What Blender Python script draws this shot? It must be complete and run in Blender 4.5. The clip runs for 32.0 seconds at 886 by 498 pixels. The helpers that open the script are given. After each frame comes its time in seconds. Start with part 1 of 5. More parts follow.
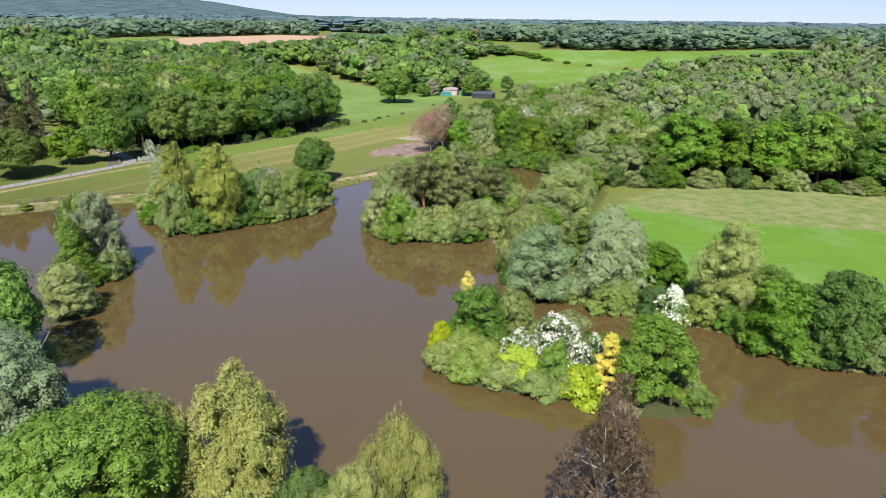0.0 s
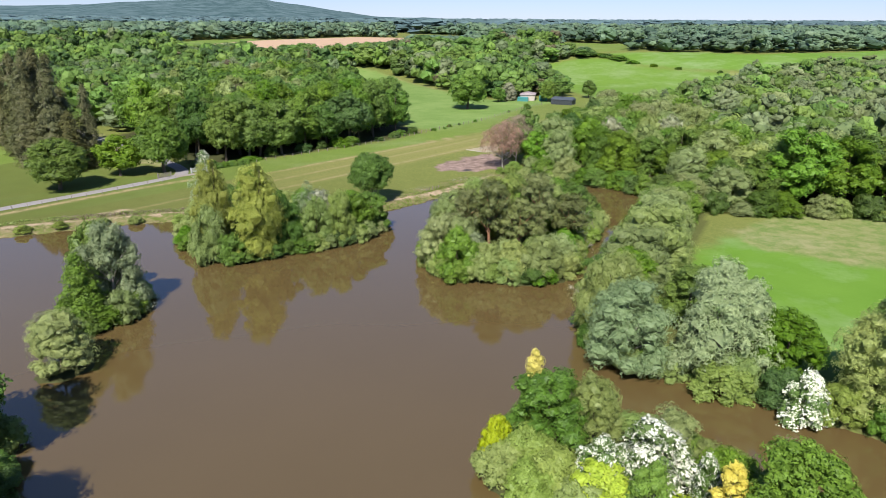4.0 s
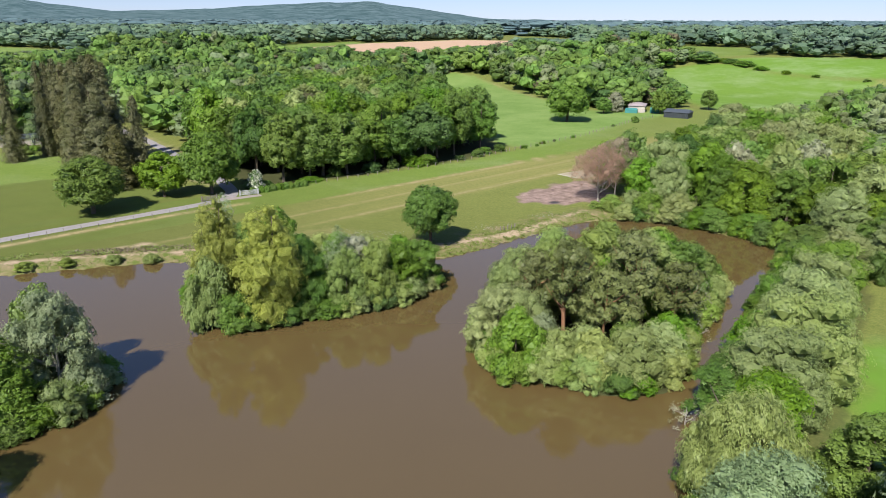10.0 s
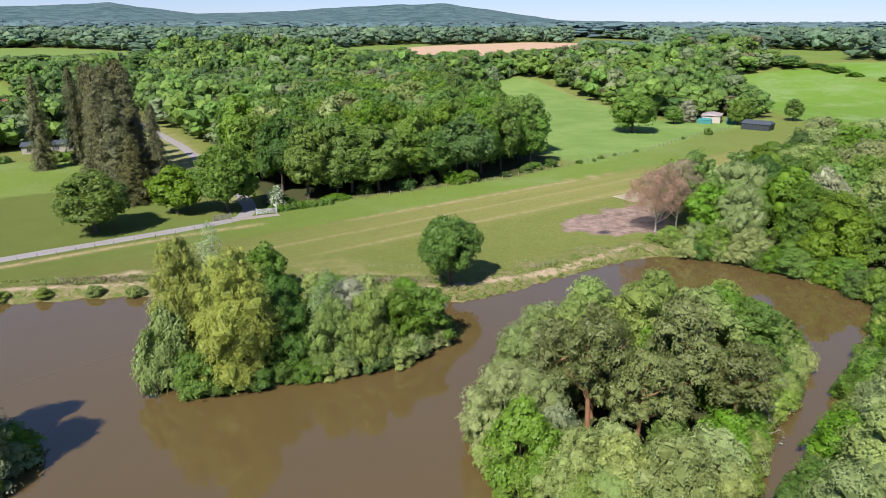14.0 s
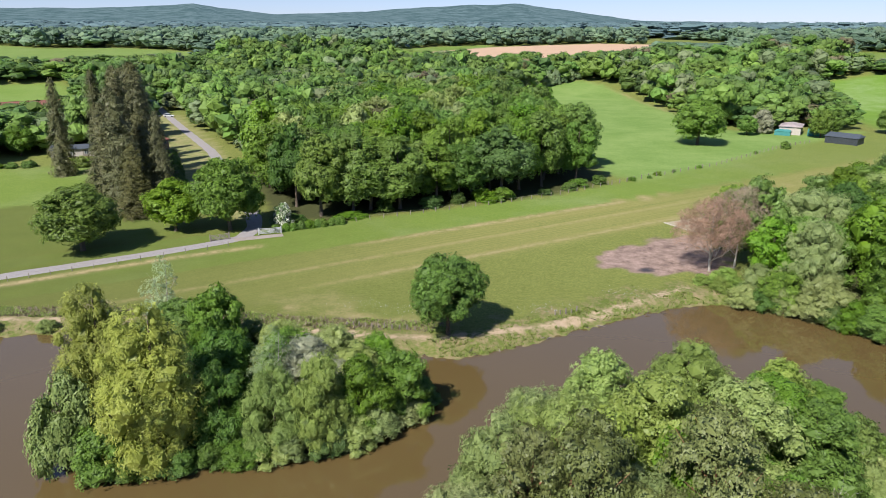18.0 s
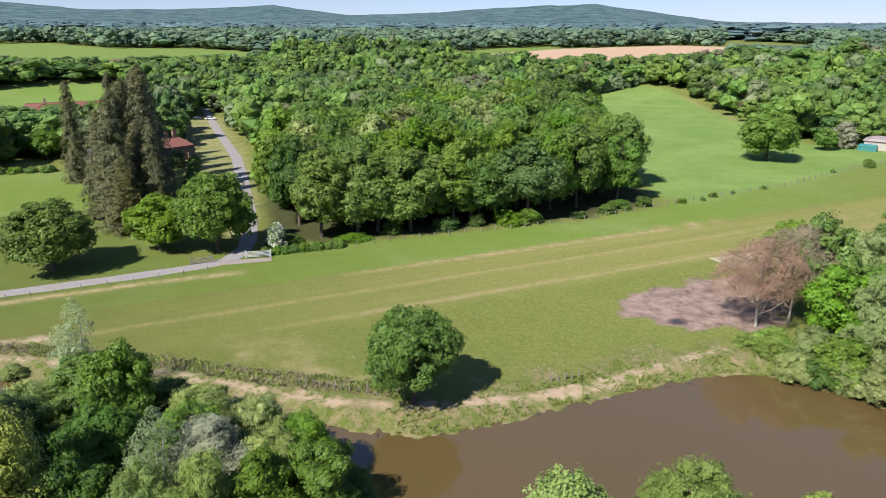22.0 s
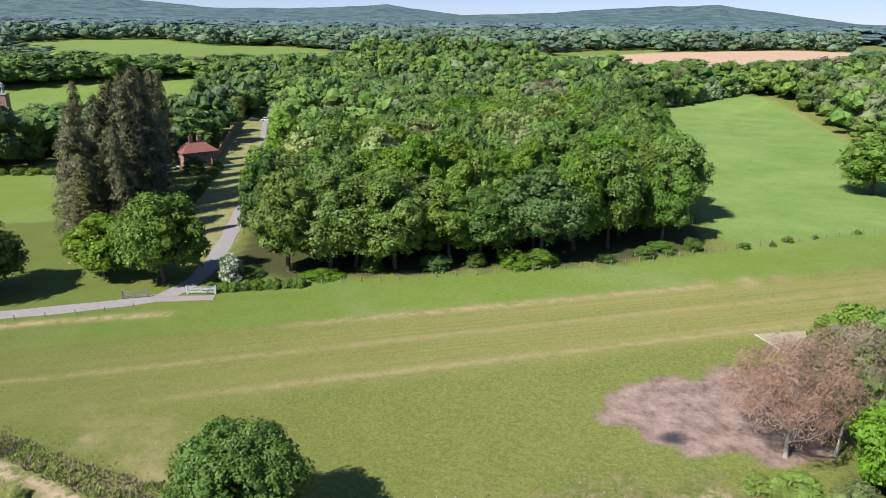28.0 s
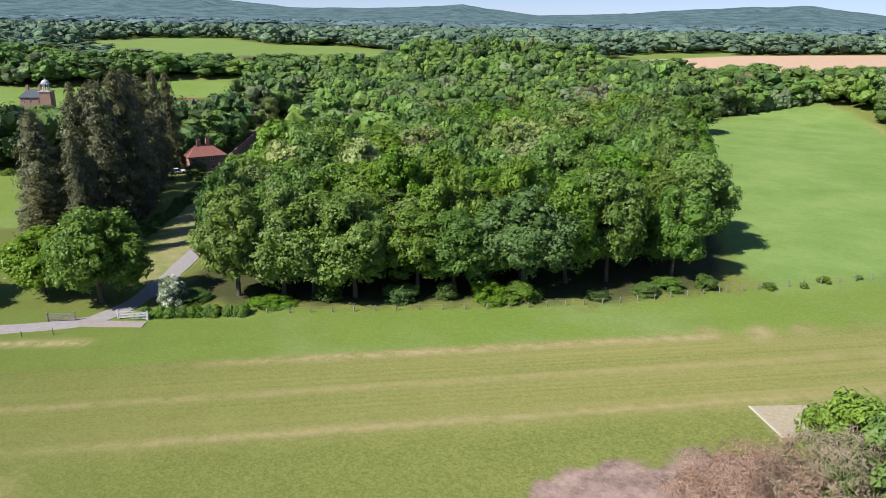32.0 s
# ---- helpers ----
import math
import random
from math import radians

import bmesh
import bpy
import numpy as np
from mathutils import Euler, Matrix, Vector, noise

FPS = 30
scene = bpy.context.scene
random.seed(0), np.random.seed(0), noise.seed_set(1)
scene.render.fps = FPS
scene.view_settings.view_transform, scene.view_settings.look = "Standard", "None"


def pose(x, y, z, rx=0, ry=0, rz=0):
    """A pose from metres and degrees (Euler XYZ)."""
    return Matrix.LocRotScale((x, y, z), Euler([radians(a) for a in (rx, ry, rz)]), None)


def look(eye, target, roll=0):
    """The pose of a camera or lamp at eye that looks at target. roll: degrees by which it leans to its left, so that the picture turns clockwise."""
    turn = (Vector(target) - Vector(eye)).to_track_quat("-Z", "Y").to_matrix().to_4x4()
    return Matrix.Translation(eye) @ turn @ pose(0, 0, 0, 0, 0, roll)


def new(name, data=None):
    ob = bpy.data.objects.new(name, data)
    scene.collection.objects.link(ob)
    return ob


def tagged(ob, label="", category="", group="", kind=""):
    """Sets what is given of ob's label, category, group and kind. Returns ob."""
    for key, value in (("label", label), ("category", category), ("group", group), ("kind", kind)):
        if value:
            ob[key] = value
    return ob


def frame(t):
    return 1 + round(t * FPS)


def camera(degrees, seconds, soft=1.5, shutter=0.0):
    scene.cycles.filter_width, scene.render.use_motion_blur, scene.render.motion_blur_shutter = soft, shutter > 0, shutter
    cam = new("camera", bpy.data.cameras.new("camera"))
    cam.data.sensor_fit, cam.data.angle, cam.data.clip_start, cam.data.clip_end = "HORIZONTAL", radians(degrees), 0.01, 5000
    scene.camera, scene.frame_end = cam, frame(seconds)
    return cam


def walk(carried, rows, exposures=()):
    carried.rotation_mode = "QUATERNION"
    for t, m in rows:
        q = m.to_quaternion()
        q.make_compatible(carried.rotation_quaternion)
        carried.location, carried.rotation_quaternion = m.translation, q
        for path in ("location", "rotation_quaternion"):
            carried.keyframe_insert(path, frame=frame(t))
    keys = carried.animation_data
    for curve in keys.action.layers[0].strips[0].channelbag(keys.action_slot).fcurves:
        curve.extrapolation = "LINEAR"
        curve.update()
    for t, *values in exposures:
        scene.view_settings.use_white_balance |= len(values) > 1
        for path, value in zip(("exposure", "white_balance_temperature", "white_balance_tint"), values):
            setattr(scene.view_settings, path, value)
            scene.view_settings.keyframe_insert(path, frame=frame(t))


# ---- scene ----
# (seconds, x, y, z, yaw to the left of +y, pitch, roll)
PATH = (
    (0.0, -36.59, -68.60, 37.10, -24.357, -18.269, 0.761),
    (2.0, -32.11, -60.00, 37.14, -20.987, -18.243, 0.508),
    (4.0, -27.75, -51.41, 37.21, -17.844, -18.248, 0.394),
    (6.0, -23.30, -42.92, 37.49, -14.797, -18.224, 0.263),
    (8.0, -18.71, -34.16, 37.54, -11.840, -18.134, 0.173),
    (10.0, -14.26, -25.41, 37.61, -8.888, -18.137, 0.171),
    (12.0, -9.51, -16.83, 37.71, -5.908, -18.101, 0.115),
    (14.0, -4.81, -8.56, 37.94, -2.973, -18.017, 0.088),
    (16.0, 0.00, 0.00, 37.96, -0.006, -17.973, 0.077),
    (18.0, 4.73, 8.65, 38.09, 2.939, -17.993, 0.097),
    (20.0, 9.45, 17.28, 38.23, 5.925, -17.951, 0.141),
    (22.0, 14.11, 25.95, 38.30, 8.897, -17.947, 0.136),
    (24.0, 18.92, 34.63, 38.45, 11.900, -17.969, 0.196),
    (26.0, 23.64, 43.31, 38.46, 14.881, -17.979, 0.418),
    (28.0, 28.32, 52.25, 38.65, 17.865, -17.998, 0.665),
    (30.0, 33.14, 61.06, 38.93, 20.860, -18.048, 0.776),
    (32.0, 38.12, 70.13, 39.10, 23.936, -18.070, 0.967),
)
FOV = 65.577
cam = camera(FOV, 32.0, soft=0.9)


def aim(x, y, z, yaw, pitch, roll):
    a, p = radians(yaw), radians(pitch)
    way = (-math.sin(a) * math.cos(p), math.cos(a) * math.cos(p), math.sin(p))
    return look((x, y, z), (x + way[0], y + way[1], z + way[2]), roll)


walk(cam, [(row[0], aim(*row[1:])) for row in PATH])

# ---- light ----
SUN_EL, SUN_TO = 45.0, (0.50, 0.866)          # height of the sun; the way its light runs over the ground
world = bpy.data.worlds.new("daylight")
scene.world = world
world.use_nodes = True
wn = world.node_tree.nodes
sky = wn.new("ShaderNodeTexSky")
sky.sky_type, sky.sun_disc = "NISHITA", False
sky.sun_elevation = radians(SUN_EL)
sky.sun_rotation = math.atan2(-SUN_TO[0], -SUN_TO[1])
sky.air_density, sky.dust_density, sky.ozone_density = 0.85, 0.0, 2.0
clear_air = wn.new("ShaderNodeMix")
clear_air.data_type, clear_air.blend_type = "RGBA", "MULTIPLY"
clear_air.inputs[0].default_value = 1.0
clear_air.inputs[7].default_value = (0.62, 0.72, 1.04, 1)
even_air = wn.new("ShaderNodeGamma")
even_air.inputs[1].default_value = 0.70
world.node_tree.links.new(sky.outputs[0], even_air.inputs[0])
world.node_tree.links.new(even_air.outputs[0], clear_air.inputs[6])
world.node_tree.links.new(clear_air.outputs[2], wn["Background"].inputs[0])
wn["Background"].inputs[1].default_value = 0.118
sun_lamp = bpy.data.lights.new("sun", "SUN")
sun_lamp.energy, sun_lamp.angle, sun_lamp.color = 4.6, radians(0.53), (1.0, 0.95, 0.92)
sun = new("sun", sun_lamp)
tan_el = math.tan(radians(SUN_EL))
sun.matrix_world = look((-60 * SUN_TO[0], -60 * SUN_TO[1], 60 * tan_el), (0, 0, 0))
scene.view_settings.exposure = 0.90


# ---- materials ----
class Mat:
    """A node material with a few short cuts."""

    def __init__(self, name):
        self.m = bpy.data.materials.new(name)
        self.m.use_nodes = True
        self.t = self.m.node_tree
        self.bsdf = self.t.nodes["Principled BSDF"]
        self.out = self.t.nodes["Material Output"]

    def node(self, kind, **sets):
        n = self.t.nodes.new(kind)
        for k, v in sets.items():
            n.inputs[k.replace("_", " ")].default_value = v
        return n

    def link(self, a, b):
        self.t.links.new(a, b)

    def noise(self, scale, detail=4.0, rough=0.6, vec=None):
        n = self.node("ShaderNodeTexNoise", Scale=scale, Detail=detail, Roughness=rough)
        self.link(vec or self.pos(), n.inputs["Vector"])
        return n.outputs["Fac"]

    def pos(self):
        return self.node("ShaderNodeNewGeometry").outputs["Position"]

    def attr(self, name):
        n = self.node("ShaderNodeAttribute")
        n.attribute_name = name
        return n.outputs["Fac"]

    def ramp(self, fac, *stops):
        n = self.node("ShaderNodeValToRGB")
        els = n.color_ramp.elements
        while len(els) < len(stops):
            els.new(0.5)
        for e, (p, c) in zip(els, stops):
            e.position, e.color = p, (*c, 1) if isinstance(c, tuple) else (c, c, c, 1)
        self.link(fac, n.inputs[0])
        return n.outputs[0]

    def math(self, op, a, b=0.0, c=0.0):
        n = self.node("ShaderNodeMath")
        n.operation = op
        for i, v in enumerate((a, b, c)):
            if isinstance(v, (int, float)):
                n.inputs[i].default_value = v
            else:
                self.link(v, n.inputs[i])
        return n.outputs[0]

    def mix(self, fac, a, b, blend="MIX"):
        n = self.node("ShaderNodeMix")
        n.data_type, n.blend_type = "RGBA", blend
        for i, v in ((0, fac), (6, a), (7, b)):
            if isinstance(v, (int, float)):
                n.inputs[i].default_value = v
            elif isinstance(v, tuple):
                n.inputs[i].default_value = (*v, 1)
            else:
                self.link(v, n.inputs[i])
        return n.outputs[2]

    def bump(self, height, strength=0.3, dist=0.05):
        n = self.node("ShaderNodeBump", Strength=strength, Distance=dist)
        self.link(height, n.inputs["Height"])
        self.link(n.outputs[0], self.bsdf.inputs["Normal"])

    def colour(self, c):
        if isinstance(c, tuple):
            self.bsdf.inputs["Base Color"].default_value = (*c, 1)
        else:
            self.link(c, self.bsdf.inputs["Base Color"])

    def gloss(self, rough, spec=0.5, metal=0.0):
        self.bsdf.inputs["Roughness"].default_value = rough
        self.bsdf.inputs["Specular IOR Level"].default_value = spec
        self.bsdf.inputs["Metallic"].default_value = metal


def leaf_mat(name, dark, light, through_it=0.4, flower=False):
    """Foliage: leaf to leaf, spray to spray, limb to limb and tree to tree variation; light shines partly through."""
    k = Mat(name)
    isl = k.node("ShaderNodeNewGeometry").outputs["Random Per Island"]
    tree = k.node("ShaderNodeObjectInfo").outputs["Random"]
    f = k.math("MULTIPLY_ADD", isl, 0.22, k.math("MULTIPLY", k.attr("tone"), 0.34))
    f = k.math("MULTIPLY_ADD", k.noise(0.55, 2.0, 0.6), 0.70, f)
    f = k.math("SUBTRACT", f, 0.12)
    c = k.mix(k.ramp(f, (0.49, 0.0), (0.58, 1.0)) if flower else f, dark, light)
    hsv = k.node("ShaderNodeHueSaturation")
    k.link(k.math("MULTIPLY_ADD", tree, 0.028, 0.482), hsv.inputs["Hue"])
    k.link(k.math("MULTIPLY_ADD", k.math("FRACT", k.math("MULTIPLY", tree, 7.31)), 0.38, 0.88), hsv.inputs["Value"])
    k.link(k.math("MULTIPLY_ADD", k.math("FRACT", k.math("MULTIPLY", tree, 13.7)), 0.18, 0.90), hsv.inputs["Saturation"])
    k.link(c, hsv.inputs["Color"])
    k.colour(hsv.outputs[0])
    k.gloss(0.5, 0.3)
    tr = k.node("ShaderNodeBsdfTranslucent")
    k.link(hsv.outputs[0], tr.inputs[0])
    mx = k.node("ShaderNodeMixShader", Fac=through_it)
    k.link(k.bsdf.outputs[0], mx.inputs[1])
    k.link(tr.outputs[0], mx.inputs[2])
    k.link(mx.outputs[0], k.out.inputs[0])
    return k.m


def wood_mat(name, dark, light):
    """Joined woodland: every tree its own green, by its tone."""
    k = Mat(name)
    isl = k.node("ShaderNodeNewGeometry").outputs["Random Per Island"]
    tone, own = k.attr("tone"), k.attr("own")
    f = k.math("MULTIPLY_ADD", isl, 0.25, k.math("MULTIPLY_ADD", tone, 0.30, k.math("MULTIPLY", own, 0.45)))
    c = k.mix(f, dark, light)
    hsv = k.node("ShaderNodeHueSaturation")
    k.link(k.math("MULTIPLY_ADD", k.math("FRACT", k.math("MULTIPLY", own, 5.7)), 0.026, 0.480), hsv.inputs["Hue"])
    k.link(k.math("MULTIPLY_ADD", k.math("FRACT", k.math("MULTIPLY", own, 11.3)), 0.40, 0.80), hsv.inputs["Value"])
    k.link(c, hsv.inputs["Color"])
    k.colour(hsv.outputs[0])
    k.gloss(0.6, 0.2)
    return k.m


LEAF = {
    "oak": leaf_mat("oak_leaves", (0.040, 0.088, 0.012), (0.190, 0.325, 0.041)),
    "bright": leaf_mat("fresh_leaves", (0.060, 0.126, 0.017), (0.215, 0.355, 0.051)),
    "deep": leaf_mat("deep_green_leaves", (0.040, 0.084, 0.014), (0.168, 0.285, 0.042)),
    "rust": leaf_mat("withered_leaves", (0.130, 0.115, 0.060), (0.290, 0.245, 0.145), 0.1),
    "vivid": leaf_mat("vivid_green_leaves", (0.078, 0.190, 0.011), (0.225, 0.435, 0.028)),
    "lime": leaf_mat("lime_leaves", (0.17, 0.27, 0.010), (0.46, 0.58, 0.03)),
    "gold": leaf_mat("golden_leaves", (0.50, 0.45, 0.040), (0.82, 0.76, 0.16)),
    "willow": leaf_mat("willow_leaves", (0.135, 0.168, 0.030), (0.400, 0.450, 0.115)),
    "weep": leaf_mat("weeping_leaves", (0.135, 0.172, 0.038), (0.345, 0.395, 0.118)),
    "sallow": leaf_mat("sallow_leaves", (0.118, 0.160, 0.046), (0.355, 0.430, 0.145)),
    "silver": leaf_mat("silver_leaves", (0.116, 0.176, 0.072), (0.365, 0.455, 0.225)),
    "dark": leaf_mat("alder_leaves", (0.032, 0.074, 0.016), (0.136, 0.240, 0.044)),
    "pine": leaf_mat("pine_needles", (0.046, 0.066, 0.018), (0.165, 0.195, 0.060), 0.12),
    "redwood": leaf_mat("redwood_needles", (0.036, 0.044, 0.014), (0.124, 0.124, 0.042), 0.12),
    "copper": leaf_mat("copper_leaves", (0.195, 0.120, 0.090), (0.390, 0.262, 0.196)),
    "brown": leaf_mat("dark_brown_leaves", (0.066, 0.046, 0.026), (0.170, 0.118, 0.066)),
    "blossom": leaf_mat("may_blossom", (0.085, 0.150, 0.032), (0.68, 0.69, 0.56), 0.2, True),
    "hedge": leaf_mat("laurel_leaves", (0.105, 0.165, 0.030), (0.310, 0.410, 0.105)),
    "twig": leaf_mat("pale_twigs", (0.135, 0.145, 0.078), (0.290, 0.310, 0.185), 0.1),
}


def bark(name, a, b):
    k = Mat(name)
    k.colour(k.mix(k.noise(3.0, 6), a, b))
    k.gloss(0.9, 0.2)
    k.bump(k.noise(9.0, 5), 0.6, 0.05)
    return k.m


BARK = bark("bark", (0.05, 0.038, 0.026), (0.16, 0.13, 0.10))
PALE_BARK = bark("pale_bark", (0.20, 0.18, 0.15), (0.42, 0.39, 0.34))
RED_BARK = bark("red_bark", (0.13, 0.065, 0.035), (0.30, 0.16, 0.09))


def plain(name, a, b, scale=4.0, rough=0.7, spec=0.3, bump=0.2):
    k = Mat(name)
    k.colour(k.mix(k.noise(scale, 6), a, b))
    k.gloss(rough, spec)
    if bump:
        k.bump(k.noise(scale * 6, 4), bump, 0.02)
    return k.m


ASPHALT = plain("worn_asphalt", (0.19, 0.175, 0.17), (0.30, 0.28, 0.27), 1.2, 0.9)
GRAVEL = plain("pale_gravel", (0.20, 0.17, 0.15), (0.30, 0.26, 0.23), 1.5, 0.95)
WHITE_PAINT = plain("white_paint", (0.32, 0.33, 0.33), (0.46, 0.47, 0.46), 5, 0.6)
PAD_STONE = plain("weathered_concrete", (0.19, 0.165, 0.09), (0.42, 0.36, 0.26), 2.4, 0.9, 0.2)
KERB_STONE = plain("pale_kerb", (0.32, 0.30, 0.25), (0.52, 0.49, 0.42), 2.0, 0.85, 0.2)
OLD_WOOD = plain("weathered_wood", (0.13, 0.11, 0.09), (0.28, 0.25, 0.21), 6, 0.85)
RED_TILE = plain("red_roof_tiles", (0.13, 0.050, 0.040), (0.25, 0.105, 0.082), 1.5, 0.85)
BRICK = plain("red_brick", (0.18, 0.105, 0.085), (0.31, 0.20, 0.16), 2.0, 0.9)
PALE_STONE = plain("pale_stone", (0.30, 0.27, 0.23), (0.44, 0.40, 0.35), 1.0, 0.9)
GLASS = plain("dark_window_glass", (0.02, 0.025, 0.03), (0.05, 0.06, 0.07), 1.0, 0.12, 0.6, 0)
DARK_TIN = plain("dark_shed_cladding", (0.020, 0.026, 0.030), (0.050, 0.058, 0.062), 1.5, 0.55)
SLATE_TIN = plain("grey_shed_roof", (0.040, 0.050, 0.058), (0.080, 0.092, 0.105), 1.0, 0.5)
PINK_TIN = plain("pale_shed_roof", (0.24, 0.20, 0.19), (0.36, 0.31, 0.30), 0.8, 0.6)
TEAL_TIN = plain("teal_cladding", (0.03, 0.15, 0.14), (0.06, 0.23, 0.21), 1.2, 0.55)
CAR_WHITE = plain("white_car_paint", (0.62, 0.62, 0.62), (0.74, 0.74, 0.74), 1, 0.25, 0.5, 0)
CAR_DARK = plain("dark_car_paint", (0.02, 0.022, 0.028), (0.035, 0.04, 0.05), 1, 0.25, 0.5, 0)
RUBBER = plain("rubber", (0.015, 0.015, 0.015), (0.03, 0.03, 0.03), 5, 0.9)
LEAD = plain("lead_grey_dome", (0.30, 0.31, 0.32), (0.45, 0.46, 0.47), 2, 0.5)
GRASS_BLADE = leaf_mat("grass_blades", (0.110, 0.150, 0.028), (0.290, 0.310, 0.090), 0.3)

# Water: muddy and still, with a faint ripple.
k = Mat("muddy_water")
k.colour(k.mix(k.noise(0.035, 3), (0.087, 0.060, 0.022), (0.104, 0.072, 0.028)))
k.gloss(0.035, 0.5)
k.bsdf.inputs["IOR"].default_value = 1.70
k.bump(k.noise(1.6, 3, 0.55), 0.018, 0.12)
WATER = k.m

# Ground: grass with mown stripes, dry wear, bare soil, burnt ground and ploughland.
k = Mat("meadow_ground")
fine, mid, big = k.noise(1.3, 6, 0.7), k.noise(0.16, 4), k.noise(0.02, 3)
grass = k.mix(k.ramp(mid, (0.3, 0.0), (0.7, 1.0)), (0.130, 0.150, 0.033), (0.174, 0.190, 0.048))
grass = k.mix(k.ramp(big, (0.4, 0.0), (0.65, 0.7)), grass, (0.110, 0.148, 0.032))
grass = k.mix(k.ramp(fine, (0.36, 0.0), (0.66, 0.85)), grass, (0.205, 0.215, 0.062))
grass = k.mix(k.ramp(k.noise(3.4, 5, 0.75), (0.40, 0.55), (0.58, 0.0)), grass, (0.060, 0.085, 0.018))
sep = k.node("ShaderNodeSeparateXYZ")
k.link(k.pos(), sep.inputs[0])
cross = k.math("ADD", k.math("MULTIPLY", sep.outputs[0], -0.549), k.math("MULTIPLY", sep.outputs[1], 0.836))
along = k.math("ADD", k.math("MULTIPLY", sep.outputs[0], 0.836), k.math("MULTIPLY", sep.outputs[1], 0.549))
comb = k.node("ShaderNodeCombineXYZ")
k.link(k.math("MULTIPLY", cross, 1.05), comb.inputs[0])
k.link(k.math("MULTIPLY", along, 0.012), comb.inputs[1])
stripes = k.noise(1.0, 4, 0.65, comb.outputs[0])
strip = k.attr("strip")
grass = k.mix(k.attr("lush"), grass, k.mix(k.ramp(k.noise(0.035, 6, 0.7), (0.48, 0.0), (0.66, 0.8)), k.mix(mid, (0.090, 0.186, 0.020), (0.130, 0.238, 0.032)), (0.190, 0.275, 0.105)))
dryness = k.math("MULTIPLY", strip, k.ramp(stripes, (0.32, 0.15), (0.68, 1.0)))
grass = k.mix(dryness, grass, (0.262, 0.230, 0.086))
# Grass colour grows darker towards the western end of the meadow.
grass = k.mix(k.attr("lengthwise"), grass, k.mix(mid, (0.080, 0.096, 0.023), (0.104, 0.117, 0.030)))
grass = k.mix(k.math("MULTIPLY", k.attr("wear"), k.ramp(k.noise(0.5, 5, 0.7), (0.35, 0.2), (0.6, 1.0))), grass, (0.31, 0.245, 0.130))
grass = k.mix(k.attr("rough"), grass, k.mix(k.ramp(k.noise(0.35, 6, 0.7), (0.35, 0.0), (0.65, 1.0)), (0.112, 0.165, 0.038), (0.270, 0.238, 0.120)))
grass = k.mix(k.attr("soil"), grass, k.mix(k.ramp(k.noise(0.7, 6, 0.75), (0.42, 0.0), (0.66, 1.0)), (0.090, 0.120, 0.024), (0.25, 0.185, 0.115)))
grass = k.mix(k.math("MULTIPLY", k.attr("sand"), k.ramp(k.noise(0.7, 6, 0.75), (0.38, 0.0), (0.54, 1.0))), grass, k.mix(fine, (0.28, 0.205, 0.130), (0.43, 0.335, 0.235)))
grass = k.mix(k.attr("burnt"), grass, k.mix(k.ramp(k.noise(0.45, 6, 0.75), (0.35, 0.0), (0.65, 1.0)), (0.13, 0.092, 0.074), (0.32, 0.235, 0.190)))
grass = k.mix(k.attr("tan"), grass, k.mix(mid, (0.38, 0.26, 0.17), (0.46, 0.32, 0.21)))
grass = k.mix(k.attr("pale"), grass, k.mix(k.ramp(k.math("MULTIPLY_ADD", k.noise(0.05, 6, 0.72), 0.7, k.math("MULTIPLY", fine, 0.3)), (0.38, 0.0), (0.62, 1.0)), (0.116, 0.192, 0.042), (0.178, 0.252, 0.072)))
grass = k.mix(k.attr("char"), grass, (0.045, 0.043, 0.048))
# Darker ground inside the woods, on the islands and near the shores.
grass = k.mix(k.attr("dark_floor"), grass, k.mix(fine, (0.030, 0.036, 0.014), (0.075, 0.080, 0.030)))
k.colour(grass)
k.gloss(0.95, 0.1)
k.bump(k.noise(2.2, 6, 0.7), 0.5, 0.12)
GROUND = k.m

# Far hills: a backdrop of wooded ridges, blue haze put in as glowing colour.
k = Mat("haze_glow_hills")
haze_tint = k.mix(k.ramp(k.noise(0.014, 8, 0.75), (0.40, 0.0), (0.60, 1.0)), (0.040, 0.074, 0.112), (0.122, 0.172, 0.224))
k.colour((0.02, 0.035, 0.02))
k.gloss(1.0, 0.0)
# The emission only paints the haze; the hills are no light source.
k.link(haze_tint, k.bsdf.inputs["Emission Color"])
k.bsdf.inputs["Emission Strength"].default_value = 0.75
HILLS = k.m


# ---- geometry helpers ----
rng = np.random.default_rng(7)


def mesh_from(name, verts, faces, mats, index=None, smooth=False, tone=None, own=None):
    me = bpy.data.meshes.new(name)
    verts, faces = np.asarray(verts, np.float32), np.asarray(faces, np.int32)
    n, per = faces.shape
    me.vertices.add(len(verts))
    me.vertices.foreach_set("co", verts.ravel())
    me.loops.add(n * per)
    me.loops.foreach_set("vertex_index", faces.ravel())
    me.polygons.add(n)
    me.polygons.foreach_set("loop_start", np.arange(0, n * per, per, dtype=np.int32))
    me.polygons.foreach_set("use_smooth", np.full(n, smooth))
    for m in mats if isinstance(mats, (list, tuple)) else [mats]:
        me.materials.append(m)
    if index is not None:
        me.polygons.foreach_set("material_index", np.asarray(index, np.int32))
    me.update()
    for key, val in (("tone", tone), ("own", own)):
        if val is not None:
            me.attributes.new(key, "FLOAT", "FACE").data.foreach_set("value", np.asarray(val, np.float32))
    return me


def sub(name, me, parent, label=""):
    ob = new(name, me)
    ob.parent = parent
    return tagged(ob, label)


def part(name, bm, material, parent, label=""):
    me = bpy.data.meshes.new(name)
    bm.to_mesh(me)
    bm.free()
    me.materials.append(material)
    return sub(name, me, parent, label)


